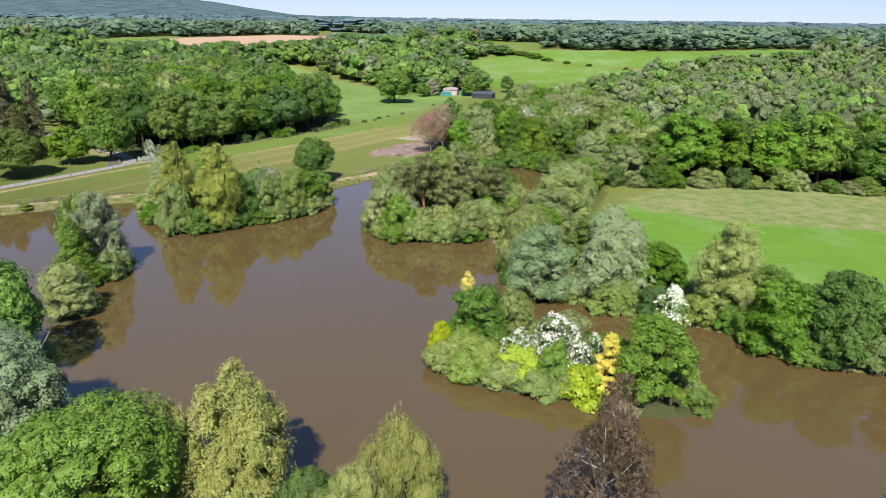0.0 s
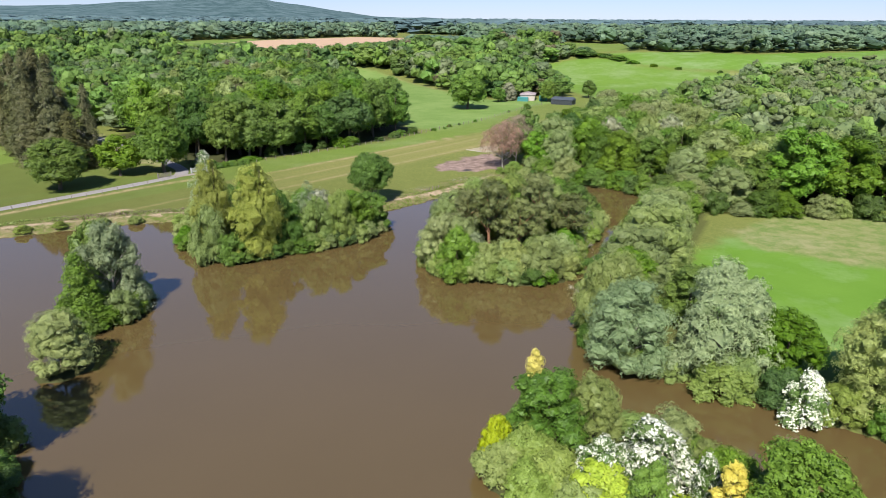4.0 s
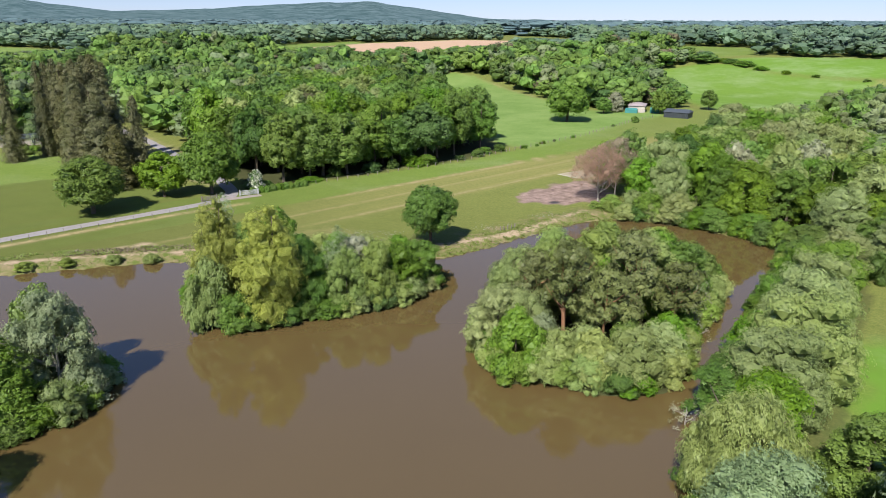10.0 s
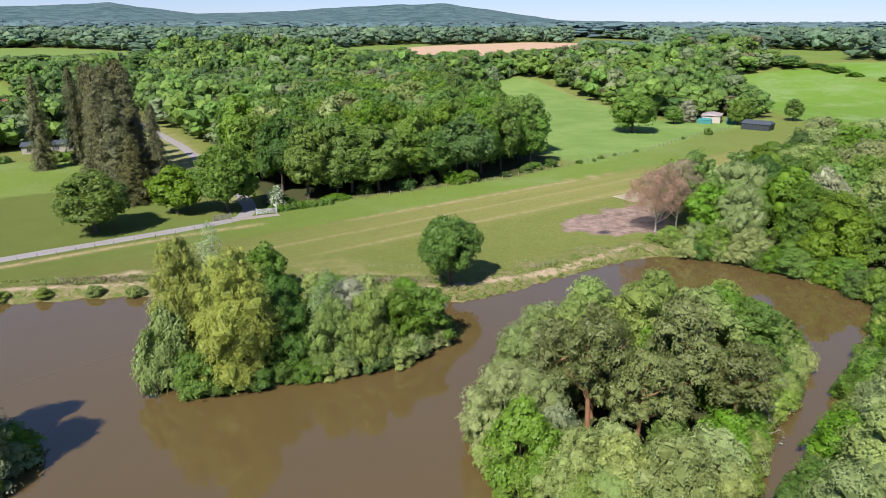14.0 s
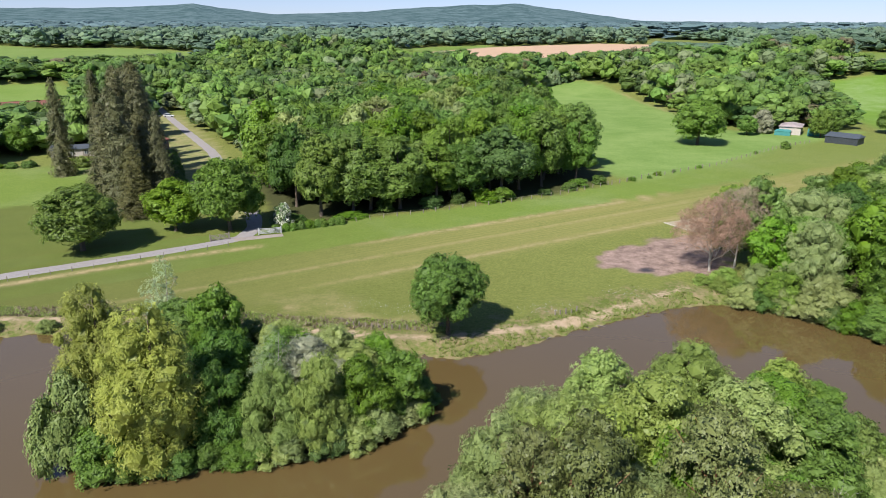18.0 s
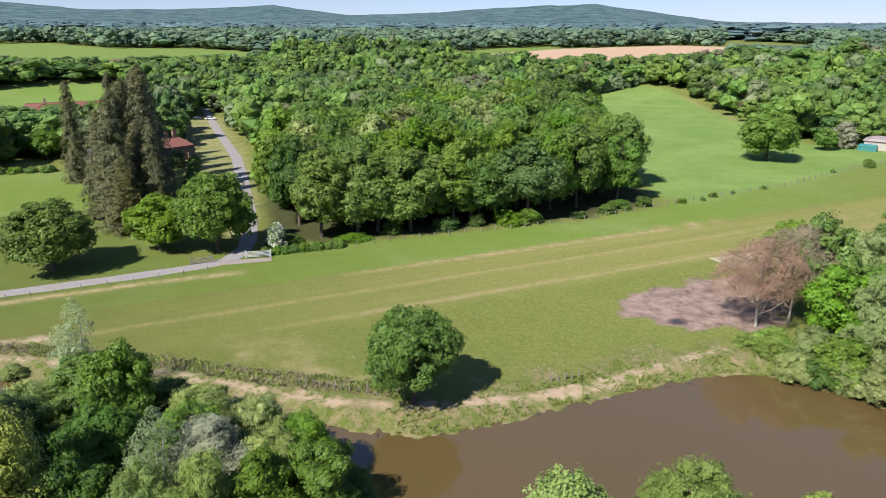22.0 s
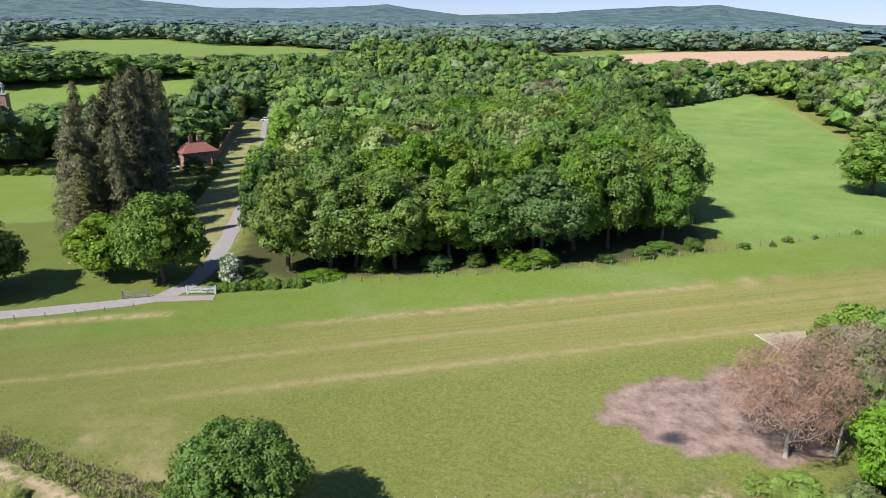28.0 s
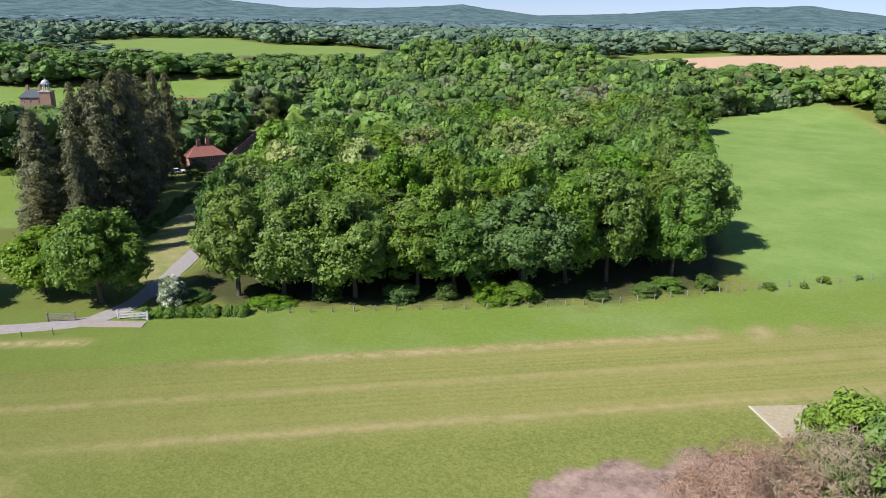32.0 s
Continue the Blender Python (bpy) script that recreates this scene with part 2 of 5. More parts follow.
def inside(poly, x, y):
    """Which of the points lie in the polygon."""
    hit = np.zeros(np.shape(x), bool)
    for (ax, ay), (bx, by) in zip(poly, poly[1:] + poly[:1]):
        cut = (ay > y) != (by > y)
        hit ^= cut & (x < (bx - ax) * (y - ay) / ((by - ay) or 1e-9) + ax)
    return hit


def off_line(line, x, y):
    """Distance from the points to a polyline."""
    best = np.full(np.shape(x), 1e9)
    for (ax, ay), (bx, by) in zip(line, line[1:]):
        dx, dy = bx - ax, by - ay
        s = np.clip(((x - ax) * dx + (y - ay) * dy) / (dx * dx + dy * dy), 0, 1)
        best = np.minimum(best, np.hypot(x - ax - s * dx, y - ay - s * dy))
    return best


def edge(poly, x, y):
    """Distance to a polygon's border, negative inside."""
    d = off_line(poly + poly[:1], x, y)
    return np.where(inside(poly, x, y), -d, d)


def ease(a, b, v):
    s = np.clip((v - a) / (b - a), 0, 1)
    return s * s * (3 - 2 * s)


# ---- plan ----
LAKE = [(-68, 84.5), (-57, 86), (-47, 87.5), (-25, 86.5), (-14, 85), (-5, 83.5), (3, 83.3), (7, 85), (13, 88.5), (18, 92), (24, 95.5), (30, 99), (37, 102),
        (41, 101.5), (48, 98), (54, 93), (59, 86), (62, 77), (51, 63), (40, 51), (26, 36), (20, 27), (15, 21), (11.5, 13), (13, 8), (18, 5), (24, -4),
        (29, -11), (28.5, -16), (31, -21), (37, -26), (52, -38), (80, -62), (80, -92), (42, -62), (20, -48), (8, -42), (-3, -37), (-10, -34), (-20, -28.5),
        (-28, -23), (-35, -19)]
LAKE += [(-41, -11), (-46, -3), (-48, 6), (-48, 13), (-56, 19), (-72, 25), (-92, 40), (-96, 74), (-82, 83)]
ISLES = [
    [(-9, -2), (-9, -7), (-7, -10), (-4, -13), (0, -16), (3, -17.5), (6, -22.5), (11, -24.5), (13.5, -21), (12, -12), (9, -4), (4, 1), (-3, 2.5)],
    [(1, 49), (1.5, 44), (3, 40), (8, 39), (12, 36), (19, 35), (24, 40), (30, 49), (36, 55), (41, 62), (41, 67), (35, 72), (26, 74), (15, 69), (6, 60)],
    [(-34, 66), (-32, 61), (-28, 58), (-21, 59), (-18, 61), (-12, 61.5), (-7, 63), (-2, 68), (0, 73), (-4, 78), (-10, 81), (-18, 83), (-28, 83), (-35, 81), (-37, 75), (-36, 70)],
    [(-50, 40), (-48, 35.5), (-44, 37), (-41, 41), (-39, 45), (-42, 50), (-47, 50)],
    [(-50, 25), (-47, 23.5), (-44, 26), (-44, 29), (-48, 30)],
]
ROAD = [(-130, 62), (-73, 102.6), (-66, 107.5), (-58.5, 112.5), (-49.5, 118.7), (-42, 124.3), (-38.5, 128)]
DRIVE = [(-38.5, 128), (-38, 134), (-41.5, 144), (-47, 156), (-55, 172), (-64, 190), (-78, 217), (-103, 258), (-131, 305), (-150, 338)]
DRIVE_LAWN = [(-39, 137), (-45, 156), (-61, 190), (-75, 217), (-126, 305), (-140, 302), (-88, 206), (-76, 186), (-53, 152)]
FIELDS = {
    "hay": [(45, 183), (39, 192), (33, 225), (29, 255), (12, 314), (2, 350), (24, 395), (42, 425), (65, 440), (78, 425), (86, 386), (91, 327), (95, 276), (118, 266),
            (150, 274), (102, 235), (72, 204)],
    "strip": [(-140, 40), (-96, 76), (-68, 84), (-47, 87), (-25, 86), (3, 83), (37, 102), (46, 112), (68, 143), (86, 165), (125, 199), (164, 218), (285, 312), (282, 325), (161, 262),
              (148, 272), (102, 235), (72, 204), (45, 183), (36, 177), (23, 165), (-4, 150), (-36, 133), (-48, 128), (-62, 120), (-140, 75)],
    "far_green": [(158, 262), (158, 283), (176, 368), (180, 404), (225, 412), (243, 403), (246, 370), (264, 339), (290, 305), (226, 290), (175, 262)],
    "east": [(57, 45), (80, 55), (103, 43), (119, 29), (160, -10), (110, -70), (70, -40), (38, -22), (32, -14), (30, -8), (26, 0), (30, 22), (47, 40)],
    "park": [(-140, 75), (-62, 121), (-50, 130), (-58, 142), (-64, 150), (-100, 196), (-115, 188), (-138, 180), (-200, 150)],
    "west": [(-293, 290), (-281, 299), (-247, 356), (-221, 379), (-199, 352), (-201, 315), (-239, 278), (-261, 255), (-300, 262)],
    "drive": DRIVE_LAWN,
    "tan": [(-38, 512), (-47, 556), (-20, 613), (17, 682), (136, 801), (200, 760), (115, 558), (104, 550), (53, 514), (8, 517)],
    "tan_head": [(-47, 556), (-51, 578), (-64, 649), (10, 737), (17, 682), (-20, 613)],
    "north_west": [(-489, 474), (-564, 632), (-520, 712), (-368, 596), (-314, 623), (-184, 531), (-198, 467), (-251, 411), (-318, 401)],
    "far_corn": [(247, 418), (268, 417), (307, 393), (335, 354), (408, 355), (469, 378), (500, 347), (420, 284), (355, 284), (300, 309), (268, 341), (250, 372)],
    "far_north": [(297, 607), (348, 542), (275, 430), (250, 430), (252, 472)],
    "farther": [(249, 1038), (285, 798), (236, 740), (190, 850)],
}
WOOD_NEAR = [(-34, 138), (-18, 144.5), (-4, 152.5), (10, 159.5), (23, 167.5), (36, 179), (37, 192), (31, 225), (27, 255), (10, 314), (-10, 300), (-40, 250), (-62, 195), (-44, 158)]
EAST_WOOD = [(47, 112), (70, 144), (88, 166), (125, 198), (164, 217), (282, 304), (335, 276), (400, 225), (420, 140), (300, 60), (200, 15), (150, 8), (119, 31), (94, 49), (78, 60), (66, 62), (66, 82), (60, 91), (50, 102)]


def land(x, y):
    """Height of the firm land, without the lake."""
    r = np.hypot(x, y - 100)
    roll = 0.25 * np.sin(x * 0.021 + 1) * np.cos(y * 0.017) * np.clip(r / 120, 0, 1)
    return 0.8 + roll + 17 * ease(285, 440, r) + np.clip((r - 440) / 1500, 0, 1) * 11


def shore(x, y):
    """Distance to the water's edge, negative over the water."""
    d = edge(LAKE, x, y)
    for isle in ISLES:
        d = np.maximum(d, -edge(isle, x, y))
    return d


def height(x, y):
    x, y = np.asarray(x, float), np.asarray(y, float)
    d = shore(x, y)
    up = land(x, y)
    d = d + np.where(y > 79, 0.28 * np.sin(x * 1.25 + 1.7 * np.sin(y * 0.9)) + 0.22 * np.sin(x * 2.9 + y * 1.3), 0.0)
    bank = np.where(d > 0, 0.05 + (up - 0.05) * ease(0, 3.0, d), 0.05 + np.maximum(d * 0.5, -1.6))
    lump = (np.sin(x * 1.9 + 2 * np.sin(y * 0.7)) * np.sin(y * 1.6 + 1.5 * np.sin(x * 0.9)) + 0.6 * np.sin(x * 3.7 + y * 2.9)) * 0.14
    bank = bank + np.where(y > 78, lump * np.exp(-((d - 2.5) / 3.0) ** 2), 0.0)
    return np.where((np.abs(x) < 140) & (y < 130) & (y > -110), bank, up)


def ground_z(x, y):
    return float(height(np.array([x]), np.array([y]))[0])


def steps(*bands):
    out = []
    for a, b, s in bands:
        out += list(np.arange(a, b, s))
    return np.array(out)


grow = np.cumsum(15 * 1.22 ** np.arange(30))
grow = grow[grow < 4000]
gx = np.r_[-700 - grow[::-1], steps((-700, -250, 10), (-250, -90, 4), (-90, -72, 1.4), (-72, 46, 0.7), (46, 90, 1.4), (90, 290, 4), (290, 860, 10)), 860 + grow]
gy = np.r_[-420 - grow[:12][::-1], steps((-420, -100, 16), (-100, -40, 3), (-40, 82, 1.4), (82, 140, 0.6), (140, 160, 1.4), (160, 480, 4), (480, 900, 10)), 900 + grow]
X, Y = np.meshgrid(gx, gy)
Z = height(X, Y)
nx, ny = len(gx), len(gy)
ids = np.arange(nx * ny).reshape(ny, nx)
quads = np.stack([ids[:-1, :-1], ids[:-1, 1:], ids[1:, 1:], ids[1:, :-1]], -1).reshape(-1, 4)
ground_me = mesh_from("ground", np.stack([X, Y, Z], -1).reshape(-1, 3), quads, GROUND, smooth=True)
jit = 1.2 * np.sin(X * 0.9 + 2 * np.sin(Y * 0.31)) * np.sin(Y * 0.8 + 1.3 * np.sin(X * 0.27))
D = shore(X, Y)
cross_v = -0.549 * X + 0.836 * Y
along_v = 0.836 * X + 0.549 * Y


def blob(poly, soft):
    return 1 - ease(-soft, soft, edge(poly, X, Y) + jit)


SAND = [(-70, 88.5), (-40, 91), (-32, 91), (-25, 90), (-18, 88.8), (-11, 87.8), (-5, 87.2), (0, 87.3), (7, 89), (12, 91), (20, 95), (25, 98.5), (30, 102.5), (36, 106.5)]
BURNT = [(24, 119), (26, 123), (32, 127), (40, 133), (47, 136), (48, 122), (44, 114), (39, 113), (35, 112.5), (30, 113), (26, 115)]
PALE = [(43, 142.5), (57, 151.5), (64, 150), (58, 138), (48, 127), (46, 134)]
north = (Y > 80) & (Y < 115) & (X < 41) & (X > -100)
masks = {
    "strip": np.where(inside(FIELDS["strip"], X, Y) | (D < 8), ease(93, 99, cross_v + 0.5 * jit) * (1 - ease(112, 115, cross_v)) * (0.25 + 0.40 * ease(-10, 110, along_v)), 0),
    "wear": np.clip(np.exp(-((cross_v - 113.6) / 0.9) ** 2) * (1 - ease(131, 135, along_v)) * ease(45, 70, along_v)
                    + 0.45 * np.exp(-((cross_v - 105.8) / 0.7) ** 2) + 0.65 * np.exp(-((cross_v - 97.8) / 0.8) ** 2) * ease(30, 60, along_v)
                    + np.where(X < -28, np.exp(-(off_line([(-128, 55), (-72, 98.2), (-49, 114.2), (-41, 119), (-34, 123)], X, Y) / 1.0) ** 2), 0)
                    + 0.3 * blob([(-25.4, 99.8), (-16.0, 101.7), (-12.7, 99.5), (-11.5, 93.8), (-19.5, 96.9), (-25.4, 96.6)], 1.5) + 0.5 * blob([(-22, 96), (-15, 95), (-4, 93), (-3, 91.5), (-16, 93)], 1.5), 0, 1) * (np.abs(X) < 300) + 0.85 * blob(DRIVE_LAWN, 1)
            + 0.8 * np.exp(-(off_line([(70, 432), (84, 400), (88, 360), (91, 320), (94, 282)], X, Y) / 1.6) ** 2),
    # Graded along the strip, strongest in the west.
    "lengthwise": np.where(Y > 80, 0.95 * (1 - ease(-30, 105, along_v + 4 * jit)), 0) * (cross_v < 175),
    "lush": np.clip(0.8 * blob(FIELDS["far_green"], 4) + 0.9 * blob(FIELDS["far_corn"], 4) + 0.5 * blob(FIELDS["tan_head"], 4) + 0.4 * blob(FIELDS["far_north"], 4) + 0.35 * blob(FIELDS["north_west"], 5) + 0.5 * blob(FIELDS["west"], 4) + blob(FIELDS["east"], 2) 
                    + np.where((cross_v > 114.5) & inside(FIELDS["strip"], X, Y), 0.45, 0) * (1 - 0.7 * ease(40, 120, X)) + 0.4 * blob(FIELDS["park"], 4), 0, 1),
    "rough": np.clip(0.8 * blob([(57, 40), (66, 27), (77, 18), (90, 9), (125, -15), (160, -10), (119, 29), (103, 43), (80, 55), (60, 48)], 1.5) + 0.7 * blob(DRIVE_LAWN, 1), 0, 1),
    "soil": np.where(north, (1 - ease(4.0, 8.5, D + 1.6 * jit)) * 0.9, np.where(D < 3, 0.5, 0)) * (D > -3),
    "sand": np.where(north, np.exp(-((off_line(SAND, X, Y) + 0.5 * jit) / 0.62) ** 2), 0) + 0.5 * blob(PALE, 0.6) + 0.9 * blob([(-52, 94), (-46, 94.2), (-44, 95.6), (-50, 95.8)], 0.7),
    "burnt": blob(BURNT, 0.55),
    "tan": blob(FIELDS["tan"], 5),
    "pale": np.clip(blob(FIELDS["hay"], 3) + 0.5 * blob(FIELDS["west"], 4) + 0.5 * blob(FIELDS["north_west"], 5), 0, 1),
    "char": 1 - ease(0.5, 1.6, np.hypot(X - 32.2, (Y - 114.2) * 1.2) + 0.3 * jit),
    "dark_floor": np.clip(blob(WOOD_NEAR, 2) + blob(EAST_WOOD, 3) + np.where((D < 12) & (D > 0) & (Y < 82), 0.6, 0)
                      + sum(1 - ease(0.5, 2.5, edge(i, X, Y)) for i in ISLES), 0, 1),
}
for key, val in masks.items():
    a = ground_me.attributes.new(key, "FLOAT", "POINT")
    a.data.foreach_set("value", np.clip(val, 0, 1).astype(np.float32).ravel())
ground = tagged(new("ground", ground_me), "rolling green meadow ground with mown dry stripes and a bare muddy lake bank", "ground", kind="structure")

# Water: one flat sheet in the basin.
wx, wy = np.meshgrid(np.linspace(-110, 95, 60), np.linspace(-100, 108, 60))
wi = np.arange(3600).reshape(60, 60)
wq = np.stack([wi[:-1, :-1], wi[:-1, 1:], wi[1:, 1:], wi[1:, :-1]], -1).reshape(-1, 4)
water = tagged(new("water", mesh_from("water", np.stack([wx, wy, 0 * wx], -1).reshape(-1, 3), wq, WATER)), "still muddy brown lake water reflecting sky and trees", "lake", kind="structure")


def ribbon(name, line, width, mat, label, category, lift=0.03):
    """A flat way laid along a line on the ground, with a thin raised edge."""
    pts = []
    for (ax, ay), (bx, by) in zip(line, line[1:]):
        n = max(2, int(math.hypot(bx - ax, by - ay) / 1.5))
        pts += [(ax + (bx - ax) * i / n, ay + (by - ay) * i / n) for i in range(n)]
    p = np.array(pts + [line[-1]], float)
    for _ in range(4):
        p[1:-1] = 0.25 * p[:-2] + 0.5 * p[1:-1] + 0.25 * p[2:]
    t = np.gradient(p, axis=0)
    t /= np.linalg.norm(t, axis=1)[:, None]
    side = np.stack([-t[:, 1], t[:, 0]], -1)
    wob = 1 + 0.06 * np.sin(np.arange(len(p)) * 0.9)
    rows = []
    for s, dz in ((-1.02, -0.15), (-1, lift), (-0.4, lift + 0.03), (0.4, lift + 0.03), (1, lift), (1.02, -0.15)):
        q = p + side * (s * width / 2 * wob)[:, None]
        rows.append(np.c_[q, height(q[:, 0], q[:, 1]) + dz])
    v = np.stack(rows, 1).reshape(-1, 3)
    i = np.arange(len(p) * 6).reshape(-1, 6)
    f = np.stack([i[:-1, :-1], i[:-1, 1:], i[1:, 1:], i[1:, :-1]], -1).reshape(-1, 4)
    return tagged(new(name, mesh_from(name, v, f, mat)), label, category, kind="structure")


ribbon("road", ROAD, 3.0, ASPHALT, "narrow worn grey asphalt lane across the meadow", "road")
ribbon("driveway", DRIVE, 3.0, ASPHALT, "grey asphalt drive running up beside the wood", "road", 0.05)
ribbon("gate_apron", [(-39.5, 126.5), (-34, 129), (-31.5, 130.1)], 1.9, GRAVEL, "pale gravel apron in front of the white gate", "track", 0.06)

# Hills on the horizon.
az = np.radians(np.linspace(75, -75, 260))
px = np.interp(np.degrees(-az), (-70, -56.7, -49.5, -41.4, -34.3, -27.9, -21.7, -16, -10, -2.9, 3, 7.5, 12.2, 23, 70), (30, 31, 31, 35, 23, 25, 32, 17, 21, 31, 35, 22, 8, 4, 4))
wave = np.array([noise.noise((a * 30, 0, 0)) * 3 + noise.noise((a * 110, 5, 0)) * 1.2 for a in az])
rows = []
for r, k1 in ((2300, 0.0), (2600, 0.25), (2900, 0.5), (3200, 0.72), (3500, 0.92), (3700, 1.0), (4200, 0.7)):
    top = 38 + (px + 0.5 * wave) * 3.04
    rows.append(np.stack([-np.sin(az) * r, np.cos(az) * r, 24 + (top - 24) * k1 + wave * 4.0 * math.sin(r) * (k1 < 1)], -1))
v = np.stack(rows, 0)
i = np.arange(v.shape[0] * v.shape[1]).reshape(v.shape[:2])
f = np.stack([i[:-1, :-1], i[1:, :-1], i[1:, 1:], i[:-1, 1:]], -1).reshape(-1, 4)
tagged(new("backdrop", mesh_from("backdrop", v.reshape(-1, 3), f, HILLS, smooth=True)), "wooded hills along the horizon, blue haze in their own glow", "hills", kind="structure")

# ---- trees ----
g = (1 + 5 ** 0.5) / 2
ICO_V = np.array([(-1, g, 0), (1, g, 0), (-1, -g, 0), (1, -g, 0), (0, -1, g), (0, 1, g), (0, -1, -g), (0, 1, -g), (g, 0, -1), (g, 0, 1), (-g, 0, -1), (-g, 0, 1)]) / math.hypot(1, g)
ICO_F = np.array([(0, 11, 5), (0, 5, 1), (0, 1, 7), (0, 7, 10), (0, 10, 11), (1, 5, 9), (5, 11, 4), (11, 10, 2), (10, 7, 6), (7, 1, 8),
                  (3, 9, 4), (3, 4, 2), (3, 2, 6), (3, 6, 8), (3, 8, 9), (4, 9, 5), (2, 4, 11), (6, 2, 10), (8, 6, 7), (9, 8, 1)])


def lobes_for(shape, h, w, n, r):
    """The clumps that a crown is made of: centre and radii."""
    out = []
    stems = [(r.uniform(0, 6.28), r.uniform(0.02, 0.26), r.uniform(0.62, 0.97)) for _ in range(7)]
    stems[0] = (0, 0.03, 0.97)
    skew = r.uniform(0, 6.28)
    for i in range(n):
        a, u, q = r.uniform(0, 2 * math.pi), r.uniform(0, 1), r.uniform(0, 1)
        size = float(np.clip(r.lognormal(0, 0.38), 0.5, 1.9)) * (50 / max(n, 50)) ** 0.38
        uneven = 1 + 0.16 * math.sin(2 * a + skew) + 0.10 * math.sin(3 * a + 2 * skew)
        if shape in ("round", "forest"):           # broad crown on a trunk; in a wood it hangs lower
            el = math.asin(2 * u - 1) if u > 0.12 else r.uniform(-0.6, 0.3)
            k = (0.24 + 0.15 * math.sqrt(q)) * uneven
            zc, zr = (0.59, 0.30) if shape == "round" else (0.53, 0.38)
            c = (k * w * math.cos(a) * math.cos(el), k * w * math.sin(a) * math.cos(el), h * (zc + zr * math.sin(el) * (0.85 + 0.2 * q)))
            s = w * 0.150 * size * (1 - 0.25 * max(0, math.sin(el)))
            rad = (s, s, s * 0.8)
        elif shape == "dome":                      # foliage down to the ground
            el = math.asin(r.uniform(0.0, 1.0))
            k = (0.26 + 0.13 * q) * uneven
            c = (k * w * math.cos(a) * math.cos(el), k * w * math.sin(a) * math.cos(el), h * (0.09 + (0.66 + 0.16 * q) * math.sin(el)))
            s = w * 0.125 * size
            rad = (s, s, s * 0.85)
        elif shape == "column":                    # tall plumes on several stems
            sa, so, sh = stems[i % 7]
            z = u ** 0.9
            swell = math.sin(math.pi * min(1, 0.22 + 0.78 * z)) ** 0.7
            k = 0.24 * swell
            c = (w * (so * math.cos(sa) + k * math.cos(a)), w * (so * math.sin(sa) + k * math.sin(a)), h * sh * (0.08 + 0.88 * z))
            s = w * (0.08 + 0.13 * swell) * min(size, 1.3)
            rad = (s, s, s * 1.45)
        elif shape == "weep":                      # curtains hanging from an uneven dome
            el = math.asin(u)
            k = (0.28 + 0.12 * q) * uneven
            c = (k * w * math.cos(a) * math.cos(el), k * w * math.sin(a) * math.cos(el), h * (0.26 + (0.52 + 0.12 * q) * math.sin(el)))
            s = w * 0.11 * size
            rad = (s, s, s * 1.6)
        elif shape == "cone":
            z = u ** 1.25
            k = (0.36 * (1 - z) ** 0.5 + 0.02) * (0.85 + 0.3 * q) * uneven
            c = (k * w * math.cos(a), k * w * math.sin(a), h * (0.05 + 0.91 * z))
            s = w * (0.045 + 0.13 * (1 - z)) * min(size, 1.4)
            rad = (s, s, s * 1.25)
        else:                                      # "plates": an old pine
            lay = r.integers(0, 4)
            k = (0.38, 0.38, 0.30, 0.15)[lay] * math.sqrt(q) * uneven
            c = (k * w * math.cos(a), k * w * math.sin(a), h * (0.52 + 0.13 * lay + r.uniform(-0.05, 0.05)))
            s = w * 0.12 * size
            rad = (s, s, s * 0.5)
        out.append((*c, *rad))
    L = np.array(out)
    for axis, size, low in ((0, w, -w / 2), (1, w, -w / 2)):
        lo, hi = (L[:, axis] - L[:, 3]).min(), (L[:, axis] + L[:, 3]).max()
        L[:, axis] = (L[:, axis] - lo) * size / (hi - lo) + low
        L[:, 3 + axis] *= size / (hi - lo)
    fit_z = h / (L[:, 2] + L[:, 5]).max()
    L[:, 2] *= fit_z
    L[:, 5] *= fit_z
    return L


def unit(v):
    return v / (np.linalg.norm(v, axis=1)[:, None] + 1e-9)


def spire(h, w, n, r):
    """Drooping branches of a tall conifer: where their sprays sit, the way they face, and the lumps of the dark heart."""
    bz = np.sort(r.uniform(0.04, 1.0, 260)) ** 1.12
    reach = w * 0.5 * (0.10 + 0.90 * np.clip(1 - bz, 0, 1) ** 0.48) * np.clip(r.normal(0.88, 0.16, 260), 0.5, 1.2) * np.clip(0.55 + bz * 4, 0, 1)
    ba = np.arange(260) * 2.4 + r.uniform(-0.5, 0.5, 260)
    pick = r.choice(260, n, p=(reach + 0.3) / (reach + 0.3).sum())
    s = r.uniform(0.35, 1.0, n)
    side = r.normal(0, 0.09, n) * reach[pick]
    x = np.cos(ba[pick]) * reach[pick] * s - np.sin(ba[pick]) * side
    y = np.sin(ba[pick]) * reach[pick] * s + np.cos(ba[pick]) * side
    z = h * (0.02 + 0.97 * bz[pick]) - 0.42 * reach[pick] * s ** 1.6 + r.normal(0, 0.10, n)
    c = np.stack([x, y, np.clip(z, 0.2, h)], -1)
    d = unit(np.stack([np.cos(ba[pick]), np.sin(ba[pick]), np.full(n, 0.35)], -1))
    hz = np.linspace(0.04, 0.93, 16)
    hr = w * 0.5 * (0.08 + 0.5 * (1 - hz) ** 0.7)
    L = np.stack([0 * hz, 0 * hz, hz * h, hr, hr, hr * 0 + h * 0.05], -1)
    return c, d, L


